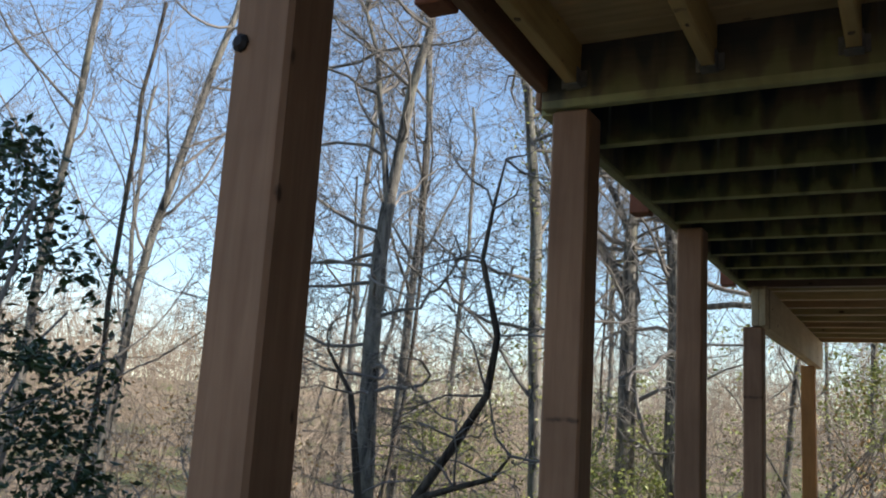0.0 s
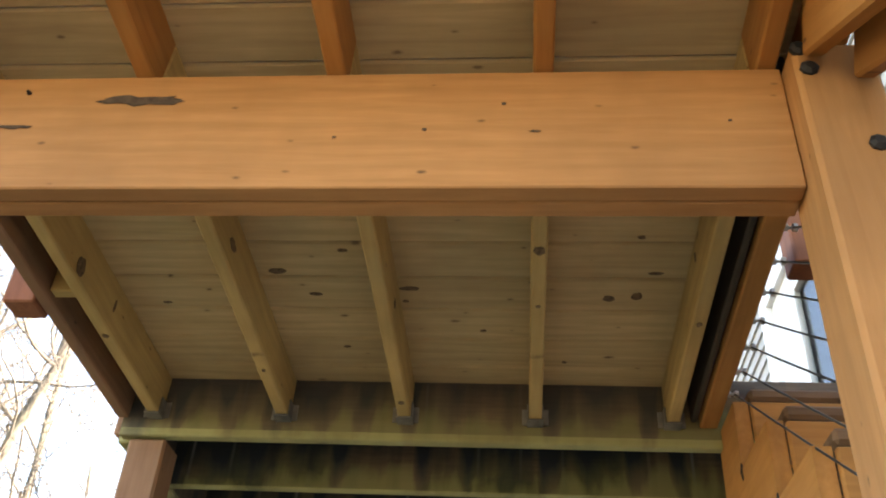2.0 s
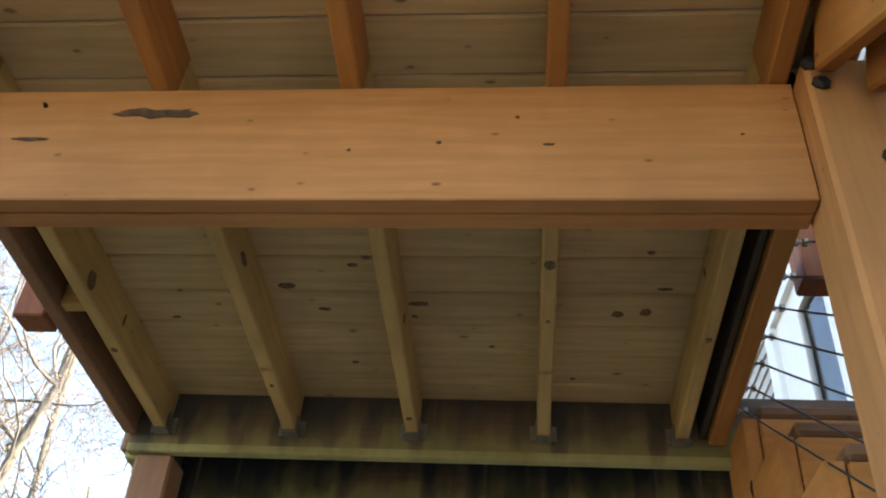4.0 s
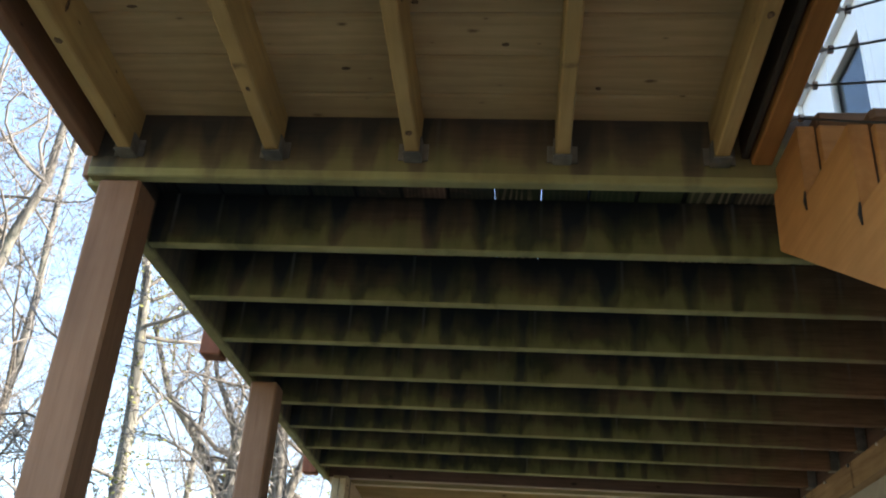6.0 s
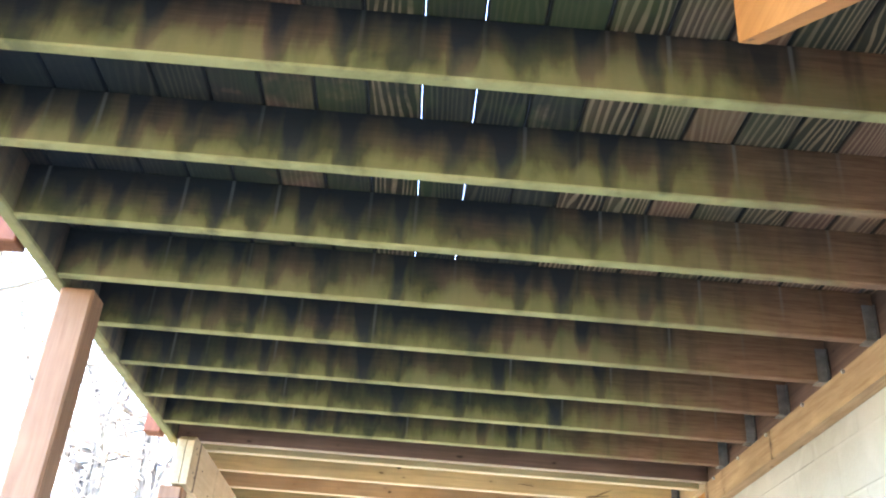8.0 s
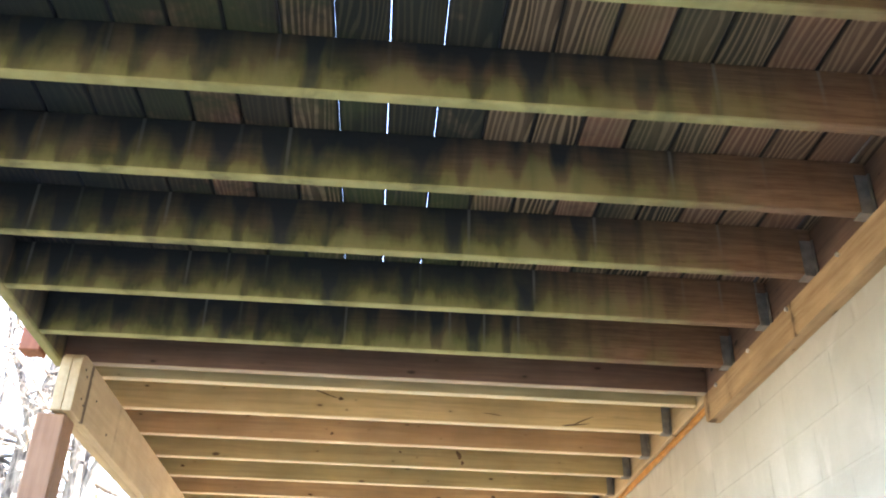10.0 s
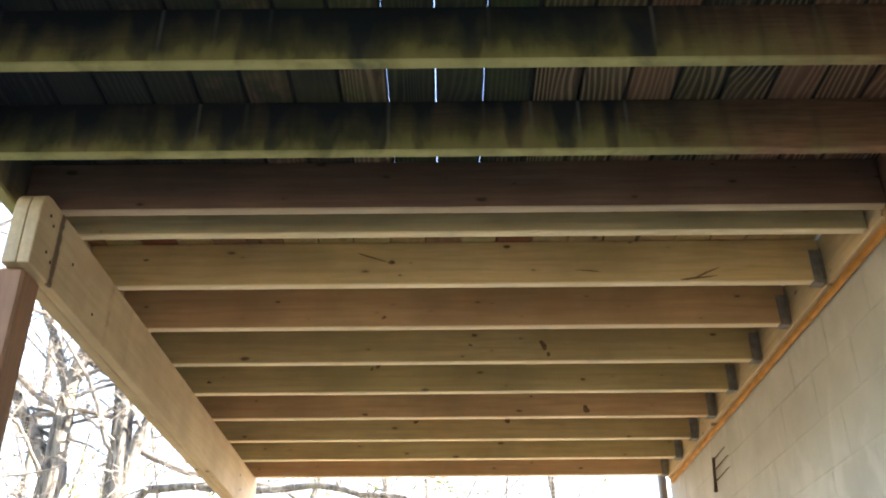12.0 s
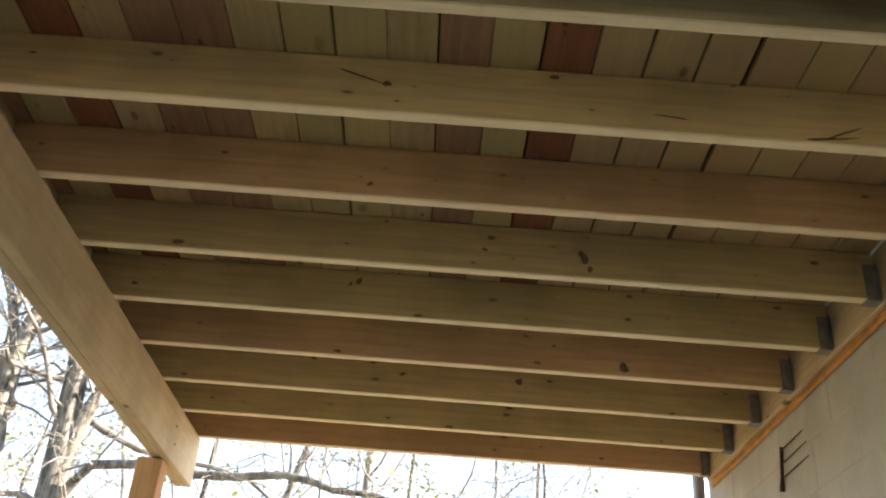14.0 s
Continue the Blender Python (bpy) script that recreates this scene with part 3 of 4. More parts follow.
# ---- old deck ----
def old_deck():
    ob = group("old_deck", "weathered green-stained deck with joists across it", "deck", (0.35, 4.8, Z_OLD))
    h = Z_DECK - Z_OLD
    zc = Z_OLD + h / 2
    for k in range(1, 9):
        y = Y_HEAD + STEP * k - 0.019
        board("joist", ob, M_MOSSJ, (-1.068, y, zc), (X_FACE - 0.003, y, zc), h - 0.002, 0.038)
        hanger(ob, X_FACE - 0.003, y, Z_OLD, h, (-1, 0, 0))
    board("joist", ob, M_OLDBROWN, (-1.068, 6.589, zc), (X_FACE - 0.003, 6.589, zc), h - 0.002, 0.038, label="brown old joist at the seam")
    board("rim_joist", ob, M_HEADER, (-1.085, 3.032, 2.815), (-1.085, 6.61, 2.815), 0.205, 0.04)
    board("fascia", ob, M_POST, (-1.117, 3.032, 2.835), (-1.117, 6.61, 2.835), 0.19, 0.02)
    board("ledger", ob, M_OLDBROWN, (X_FACE + 0.019, 2.0, zc), (X_FACE + 0.019, 6.61, zc), h - 0.004, 0.036)
    rng = random.Random(12)
    for k in range(-8, 12):
        x = GAP_X + GAP_STEP * (k + 0.5)
        w = GAP_STEP - rng.choice((0.0012, 0.0015, 0.0018, 0.0022))
        board("plank", ob, M_MOSSP, (x, 3.03, Z_DECK + 0.0135), (x, 6.61, Z_DECK + 0.0135), w, 0.027, (1, 0, 0), 0.006)
    board("plank", ob, M_MOSSP, (1.783, 2.0, Z_DECK + 0.0135), (1.783, 6.61, Z_DECK + 0.0135), 0.07, 0.027, (1, 0, 0), 0.005)


old_deck()


def lower_ledger():
    ob = group("ledger_board", "knotty timber ledger board bolted to the block wall", "ledger", (X_FACE, 4.3, 2.59))
    bm = bmesh.new()
    prof = [(2.0, 2.715), (6.575, 2.715), (6.592, 2.70), (6.598, 2.65), (6.592, 2.60), (6.575, 2.588), (2.0, 2.588)]
    a = [bm.verts.new((1.768, y, z)) for y, z in prof]
    b = [bm.verts.new((X_WALL - 0.002, y, z)) for y, z in prof]
    n = len(prof)
    for k in range(n):
        bm.faces.new((a[k], a[(k + 1) % n], b[(k + 1) % n], b[k]))
    bm.faces.new(a)
    bm.faces.new(b[::-1])
    bmesh.ops.transform(bm, matrix=Matrix.Rotation(-math.pi / 2, 4, "Z"), verts=bm.verts)
    child("board", finish(bm, "board"), M_LEDGER, ob, Matrix.Rotation(math.pi / 2, 4, "Z"))
    for y in (4.45, 4.87, 5.25, 5.66, 6.04, 6.42):
        bm = bmesh.new()
        tube(bm, [(1.768, y, 2.704), (1.760, y, 2.704), (1.757, y, 2.704)], [0.008, 0.008, 0.004], 8)
        part("bolt", bm, M_FIT, ob, "bright bolt head")


lower_ledger()


# ---- new deck ----
def new_deck():
    ob = group("new_deck", "newer deck of pale treated joists under mixed cedar boards", "deck", (0.4, 8.3, Z_OLD))
    h = Z_DECK - Z_OLD
    zc = Z_OLD + h / 2
    ys = [6.751] + [7.151 + 0.404 * k for k in range(8)]
    for i, y in enumerate(ys):
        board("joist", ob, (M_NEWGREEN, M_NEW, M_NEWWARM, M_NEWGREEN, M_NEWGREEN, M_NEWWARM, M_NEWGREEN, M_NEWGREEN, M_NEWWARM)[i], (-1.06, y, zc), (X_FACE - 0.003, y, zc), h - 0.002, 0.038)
        if 0 < i:
            hanger(ob, X_FACE - 0.003, y, Z_OLD, h, (-1, 0, 0))
    board("rim_joist", ob, M_NEWBEAM, (-1.08, 6.64, zc + 0.002), (-1.08, Y_END, zc + 0.002), h, 0.038)
    board("ledger", ob, M_NEWBEAM, (X_FACE + 0.019, 6.63, zc - 0.006), (X_FACE + 0.019, Y_END, zc - 0.006), h + 0.01, 0.036)
    rng = random.Random(9)
    tones = {2: M_REDPLANK, 12: M_REDPLANK, 0: M_ROSEPLANK, 4: M_ROSEPLANK, 5: M_ROSEPLANK, 10: M_ROSEPLANK}
    for k in range(21):
        x0 = -1.1416 + 0.1392 * k
        x1 = min(x0 + 0.1392, X_FACE - 0.002) - (0.014 if k == 15 else rng.choice((0.0015, 0.003, 0.0045, 0.006)))
        board("plank", ob, tones.get(k, M_NEWPLANK), ((x0 + x1) / 2, 6.63, Z_DECK + 0.0135), ((x0 + x1) / 2, Y_END + 0.02, Z_DECK + 0.0135), x1 - x0, 0.026, (1, 0, 0), 0.003)
    for i, x, z, w, hh, turn in ((1, 0.04, 2.838, 0.13, 0.009, -18), (1, 0.118, 2.816, 0.032, 0.020, -30), (1, 1.29, 2.738, 0.17, 0.010, 8), (1, 1.33, 2.76, 0.13, 0.008, 26), (1, 0.877, 2.773, 0.14, 0.005, -6),
                                 (3, 0.779, 2.80, 0.035, 0.055, 15), (3, 0.80, 2.755, 0.02, 0.03, 30), (4, -0.019, 2.86, 0.04, 0.022, 35), (4, -0.05, 2.845, 0.03, 0.012, 50), (5, 1.081, 2.76, 0.05, 0.045, 50),
                                 (6, 0.682, 2.83, 0.05, 0.03, 10), (2, 0.064, 2.765, 0.02, 0.02, 0), (6, 0.147, 2.826, 0.04, 0.02, 0), (4, -0.868, 2.78, 0.025, 0.02, 0), (3, 0.439, 2.804, 0.018, 0.016, 0)):
        scar(ob, x, ys[i] - 0.0195, z, w, hh, turn, int(x * 1000) + i)
    # unseen sheet added on top to keep light out of the plank gaps
    board("underlay", ob, M_OLDBROWN, (0.31, 6.63, Z_DECK + 0.031), (0.31, Y_END + 0.02, Z_DECK + 0.031), 2.88, 0.006, (1, 0, 0), 0.001, "unseen brown sheet added over the boards to darken the gaps")


new_deck()
strip = group("caulk_strip", "rough orange strip sealing the ledger to the wall", "trim", (X_WALL, 8.3, 2.68), kind="structure")
board("bead", strip, M_STRIP, (X_WALL - 0.012, 6.60, 2.692), (X_WALL - 0.012, Y_END, 2.692), 0.034, 0.022, (0, 0, 1), 0.008)
board("bead", strip, M_BOLT, (X_WALL - 0.016, 6.62, 2.7115), (X_WALL - 0.016, Y_END, 2.7115), 0.003, 0.022, (0, 0, 1), 0.001)


def far_beam():
    ob = group("support_beam", "pale new double timber beam on the posts", "beam", (-0.97, 8.2, 2.485))
    for x0, x1, y0 in ((-0.972, -0.932, 6.43), (-1.018, -0.9735, 6.43)):
        bm = bmesh.new()
        prof = [(y0, 2.458), (y0, 2.655), (y0 + 0.008, 2.69), (y0 + 0.03, 2.712), (y0 + 0.06, 2.718), (Y_END - 0.02, 2.718), (Y_END - 0.02, 2.458)]
        a = [bm.verts.new((x0, y, z)) for y, z in prof]
        b = [bm.verts.new((x1, y, z)) for y, z in prof]
        n = len(prof)
        for k in range(n):
            bm.faces.new((a[k], a[(k + 1) % n], b[(k + 1) % n], b[k]))
        bm.faces.new(a)
        bm.faces.new(b[::-1])
        bmesh.ops.bevel(bm, geom=bm.edges[:], offset=0.003, segments=1, affect="EDGES")
        bmesh.ops.transform(bm, matrix=Matrix.Rotation(-math.pi / 2, 4, "Z"), verts=bm.verts)
        child("ply", finish(bm, "ply"), M_NEWBEAM, ob, Matrix.Rotation(math.pi / 2, 4, "Z"))
    for y, z in ((6.50, 2.66), (6.53, 2.64), (6.52, 2.54), (6.56, 2.525), (6.72, 2.60), (6.95, 2.52), (9.52, 2.62), (9.55, 2.54)):
        bm = bmesh.new()
        tube(bm, [(-0.933, y, z), (-0.930, y, z), (-0.929, y, z)], [0.006, 0.006, 0.004], 7)
        part("nail", bm, M_BOLT, ob)


far_beam()


# ---- railing post ends outside the rim ----
def rail_post(x, y, z0, z1=3.95):
    ob = group("railing_post", "red-stained railing post bolted outside the deck rim", "post", (x, y, z0), "railing posts")
    board("timber", ob, M_RAIL, (x, y, z0), (x, y, z1), 0.089, 0.089, (0, 1, 0), 0.005)


for y, z0 in ((1.42, 2.905), (2.40, 2.80)):
    rail_post(-1.150, y, z0)
rail_post(0.875, 2.37, 2.92)
for y in (4.44, 6.50):
    rail_post(-1.173, y, 2.722)


# ---- stair ----
def stair():
    ob = group("staircase", "orange-stained timber stair with notched stringers", "stair", (1.25, 1.7, 1.0))
    rise, run = 0.195, 0.288
    y0, z0 = 2.80, 2.58          # inner corner of the first notch below the deck
    for x0, x1 in ((0.748, 0.788), (1.70, 1.74)):
        bm = bmesh.new()
        n = 12
        prof = [(3.03, z0 + rise), (y0, z0 + rise), (y0, z0)]
        for k in range(n):
            prof += [(y0 - run * (k + 1), z0 - rise * k), (y0 - run * (k + 1), z0 - rise * (k + 1))]
        prof = prof[:-1]
        yb = prof[-1][0]
        prof += [(yb, prof[-1][1] - 0.24)]
        prof += [(3.03, 2.556)]
        a = [bm.verts.new((x0, y, z)) for y, z in prof]
        b = [bm.verts.new((x1, y, z)) for y, z in prof]
        m = len(prof)
        for k in range(m):
            bm.faces.new((a[k], a[(k + 1) % m], b[(k + 1) % m], b[k]))
        bm.faces.new(a)
        bm.faces.new(b[::-1])
        bmesh.ops.transform(bm, matrix=Matrix.Rotation(-math.pi / 2, 4, "Z"), verts=bm.verts)
        child("stringer", finish(bm, "stringer"), M_CEDAR, ob, Matrix.Rotation(math.pi / 2, 4, "Z"))
    for k in range(-1, 11):
        zt = z0 - rise * k
        yf = y0 - run * (k + 1)
        # riser and the two tread boards of each step
        board("riser", ob, M_CEDAR, (0.79, yf + run - 0.012, zt + rise / 2 - 0.004), (1.698, yf + run - 0.012, zt + rise / 2 - 0.004), rise - 0.01, 0.02)
        for j in (0, 1):
            yc = yf + 0.055 + j * 0.145
            board("tread", ob, M_TREAD, (0.792, yc, zt + 0.019), (1.77, yc, zt + 0.019), 0.139, 0.036, (0, 1, 0), 0.009)
        if k > -1:
            bm = bmesh.new()
            tube(bm, [(0.746, yf + run - 0.004, zt + 0.012), (0.746, yf + run + 0.002, zt - 0.012), (0.746, yf + run, zt - 0.035)], [0.002, 0.005, 0.002], 6)
            part("knot", bm, M_BOLT, ob, "dark split at the notch")


stair()


def cables():
    ob = group("cable_railing", "thin dark steel cables strung from landing rim to stair post", "railing", (0.78, 2.3, 2.2))
    slope = 0.72
    for i in range(7):
        y = 2.09 + 0.1185 * i
        z = landing_z(y) + 0.010
        y1 = 1.70
        bm = bmesh.new()
        pts = [(0.757, y + (y1 - y) * q, z + (y1 - y) * q * slope - 0.004 * 4 * q * (1 - q)) for q in (0, 0.25, 0.5, 0.75, 1)]
        tube(bm, pts, [0.0028] * 5, 5)
        cable = part("cable", bm, M_CABLE, ob)
        bm = bmesh.new()
        tube(bm, [(0.735, y, z), (0.745, y, z), (0.745, y, z), (0.757, y, z), (0.757, y, z), (0.766, y, z)], [0.009, 0.009, 0.004, 0.004, 0.010, 0.010], 8)
        part("fitting", bm, M_FIT, cable, "bright steel cable fitting")


cables()


def side_boards():
    """Stair guard rails bolted to the outside of the stair post."""
    ob = group("guard_rail", "orange-stained guard rail boards sloping down from the stair post", "railing", (0.7, 1.5, 2.8))
    for x, z in ((0.664, 2.868), (0.739, 2.813)):
        board("rail", ob, M_CEDAR, (x, 1.527, z), (x, 1.527 - 0.745, z - 0.505), 0.14, 0.038, (0, 0, 1), 0.006)


side_boards()


# ---- house ----
def house():
    top = 6.6
    wall = group("wall_house", "off-white painted concrete block wall with worn paint", "wall", (X_WALL, 4.0, GROUND), kind="structure")
    core = bmesh.new()
    bmesh.ops.create_cube(core, size=1.0)
    for v in core.verts:
        v.co = (1.9268 + v.co.x * 0.20, 3.575 + v.co.y * 13.13, (GROUND + Z_DECK) / 2 - 0.05 + v.co.z * (Z_DECK - GROUND - 0.1))
    part("core", core, M_BLOCK, wall)
    names = {}

    def block(y0, y1, z0, z1):
        key = round(y1 - y0, 3)
        if key not in names:
            bm = bmesh.new()
            bmesh.ops.create_cube(bm, size=1.0)
            for v in bm.verts:
                v.co = (v.co.x * 0.05, v.co.y * key, v.co.z * (z1 - z0))
            bmesh.ops.bevel(bm, geom=bm.edges[:], offset=0.004, segments=1, affect="EDGES")
            names[key] = finish(bm, "block")
            names[key].materials.append(M_BLOCK)
        m = Matrix.Translation((X_WALL + 0.025 + 0.0006 * math.sin(37.0 * y0 + 11.0 * z0), (y0 + y1) / 2, (z0 + z1) / 2))
        return names[key], m

    low = bmesh.new()
    for row in range(14):
        z1 = 2.70 - 0.2 * row
        z0 = z1 - 0.196
        y = 10.135
        first = True
        while y > -2.9:
            w = 0.196 if (first and row % 2) else 0.396
            me, m = block(y - w, y, z0, z1)
            if row < 9:
                child("block", me, M_BLOCK, wall, m)
            else:
                r = bmesh.ops.create_cube(low, size=1.0)["verts"]
                for v in r:
                    v.co = m @ Vector((v.co.x * 0.05, v.co.y * w, v.co.z * 0.196))
            y -= w + 0.004
            first = False
    tagged(part("lower_blocks", low, M_BLOCK, wall), "painted blocks near the ground", kind="stuff")
    # upper storey with lapped siding round a glazed opening
    up = group("wall_upper", "grey-white lapped siding on the upper storey", "wall", (X_WALL, 4.0, Z_DECK), kind="structure")
    w0, w1, s0, s1 = 4.05, 5.90, 2.98, 5.12
    z = 2.95
    while z < top:
        for a, b in ((-2.9, 10.14),) if z + 0.1 < s0 or z > s1 else ((-2.9, w0 - 0.012), (w1 + 0.012, 10.14)):
            bm = bmesh.new()
            sec = [(X_WALL + 0.002, z), (X_WALL - 0.022, z), (X_WALL - 0.004, z + 0.112), (X_WALL + 0.002, z + 0.112)]
            p = [bm.verts.new((x, a, zz)) for x, zz in sec]
            q = [bm.verts.new((x, b, zz)) for x, zz in sec]
            for k in range(4):
                bm.faces.new((p[k], p[(k + 1) % 4], q[(k + 1) % 4], q[k]))
            bm.faces.new(p)
            bm.faces.new(q[::-1])
            part("siding_board", bm, M_SIDING, up)
        z += 0.105
    for a, b, c, d in ((-2.99, w0, Z_DECK, top), (w1, 10.14, Z_DECK, top), (w0, w1, s1, top), (w0, w1, Z_DECK, s0)):
        bm = bmesh.new()
        bmesh.ops.create_cube(bm, size=1.0)
        for v in bm.verts:
            v.co = (X_WALL + 0.104 + v.co.x * 0.2, (a + b) / 2 + v.co.y * (b - a), (c + d) / 2 + v.co.z * (d - c))
        part("sheathing", bm, M_MORTAR, up)
    # the glazed white door
    win = group("window_1", "white framed glazed patio door in the siding", "window", (X_WALL, 5.3, s0), kind="structure")
    for y0, y1, z0, z1 in ((w0, w0 + 0.13, s0, s1), (w1 - 0.16, w1, s0, s1), (w0 + 0.13, w1 - 0.16, s1 - 0.14, s1), (w0 + 0.13, w1 - 0.16, s0, s0 + 0.1)):
        board("casing", win, M_WHITE, ((X_WALL - 0.02), y0, (z0 + z1) / 2), ((X_WALL - 0.02), y1, (z0 + z1) / 2), z1 - z0, 0.05, (0, 0, 1), 0.004)
    for y0, y1 in ((w0 + 0.13, 4.70), (4.70, 4.80), (5.28, w1 - 0.16)):
        board("door_stile", win, M_WHITE, ((X_WALL + 0.02), y0, (s0 + s1) / 2), ((X_WALL + 0.02), y1, (s0 + s1) / 2), s1 - s0 - 0.24, 0.05, (0, 0, 1), 0.004)
    board("door_rail", win, M_WHITE, (X_WALL + 0.02, 4.80, 4.89), (X_WALL + 0.02, 5.28, 4.89), 0.18, 0.05, (0, 0, 1), 0.004)
    board("door_rail", win, M_WHITE, (X_WALL + 0.02, 4.80, 3.20), (X_WALL + 0.02, 5.28, 3.20), 0.24, 0.05, (0, 0, 1), 0.004)
    for yy in (4.79, 5.27):
        board("glazing_bead", win, M_WHITE, (X_WALL + 0.0, yy, 3.32), (X_WALL + 0.0, yy, 4.80), 0.02, 0.02, (0, 1, 0), 0.003)
    pane = board("pane", win, M_GLASS, (X_WALL + 0.03, 4.805, 4.06), (X_WALL + 0.03, 5.275, 4.06), 1.475, 0.006, (0, 0, 1), 0.001)
    pane.visible_shadow = False
    # far walls, unseen dark room added behind the glass, roof
    for name, (a, b, c, d, e, f) in {"wall_south": (2.03, 9.0, -3.0, -2.8, GROUND, top), "wall_north": (2.03, 9.0, 9.94, 10.14, GROUND, top), "wall_east": (8.8, 9.0, -2.8, 9.94, GROUND, top)}.items():
        bm = bmesh.new()
        bmesh.ops.create_cube(bm, size=1.0)
        for v in bm.verts:
            v.co = ((a + b) / 2 + v.co.x * (b - a), (c + d) / 2 + v.co.y * (d - c), (e + f) / 2 + v.co.z * (f - e))
        tagged(part(name, bm, M_SIDING, None), "plain grey-white house wall", "wall", kind="structure")
    bm = bmesh.new()
    bmesh.ops.create_cube(bm, size=1.0)
    for v in bm.verts:
        v.co = (5.41 + v.co.x * 6.75, 3.57 + v.co.y * 12.7, 2.8 + v.co.z * 0.1)
    tagged(part("floor_upper", bm, M_DARK, None), "dark floor inside the house", "floor", kind="structure")
    # unseen wall added behind the pane so that the glass stays dark
    bm = bmesh.new()
    bmesh.ops.create_cube(bm, size=1.0)
    for v in bm.verts:
        v.co = (3.1 + v.co.x * 0.12, 4.9 + v.co.y * 5.0, 4.61 + v.co.z * 3.5)
    tagged(part("wall_inner", bm, M_DARK, None), "unseen dark wall added behind the glass", "wall", kind="structure")
    # unseen ceiling added to shut sky light out of the room, coloured dark
    bm = bmesh.new()
    bmesh.ops.create_cube(bm, size=1.0)
    for v in bm.verts:
        v.co = (5.41 + v.co.x * 6.75, 3.57 + v.co.y * 12.7, 6.42 + v.co.z * 0.06)
    tagged(part("ceiling", bm, M_DARK, None), "unseen dark ceiling added inside the house", "ceiling", kind="structure")
    bm = bmesh.new()
    sec = [(1.5, 6.45), (5.4, 8.9), (9.3, 6.45), (9.3, 6.62), (5.4, 9.08), (1.5, 6.62)]
    p = [bm.verts.new((x, -3.4, z)) for x, z in sec]
    q = [bm.verts.new((x, 10.5, z)) for x, z in sec]
    for k in range(6):
        bm.faces.new((p[k], p[(k + 1) % 6], q[(k + 1) % 6], q[k]))
    bm.faces.new(p)
    bm.faces.new(q[::-1])
    tagged(part("roof", bm, M_ROOF, None), "dark shingled gable roof of the house", "roof", kind="structure")


house()


def downspout():
    ob = group("downspout", "grey-brown metal downspout at the corner of the wall", "downspout", (1.79, 10.19, GROUND))
    board("pipe", ob, M_SPOUT, (1.79, 10.19, GROUND), (1.79, 10.19, 6.4), 0.075, 0.06, (0, 1, 0), 0.012)
    for z in (1.0, 2.4, 4.0):
        board("strap", ob, M_STEEL, (1.79, 10.145, z), (1.79, 10.235, z), 0.03, 0.07, (0, 0, 1), 0.002)


downspout()


def bracket():
    ob = group("wall_bracket", "rusted iron bracket with three prongs on the block wall", "bracket", (X_WALL, 9.05, 2.4))
    bm = bmesh.new()
    tube(bm, [(X_WALL - 0.012, 9.03, 2.57), (X_WALL - 0.012, 9.05, 2.50), (X_WALL - 0.012, 9.06, 2.45), (X_WALL - 0.012, 9.08, 2.39)], [0.009, 0.008, 0.008, 0.011], 7)
    part("bar", bm, M_RUST, ob)
    for z, l in ((2.555, 0.27), (2.50, 0.30), (2.44, 0.30)):
        bm = bmesh.new()
        tube(bm, [(X_WALL - 0.012, 9.05, z), (X_WALL - 0.016, 9.05 - l * 0.5, z), (X_WALL - 0.018, 9.05 - l, z + 0.003)], [0.004, 0.0035, 0.002], 6)
        part("prong", bm, M_RUST, ob)


bracket()


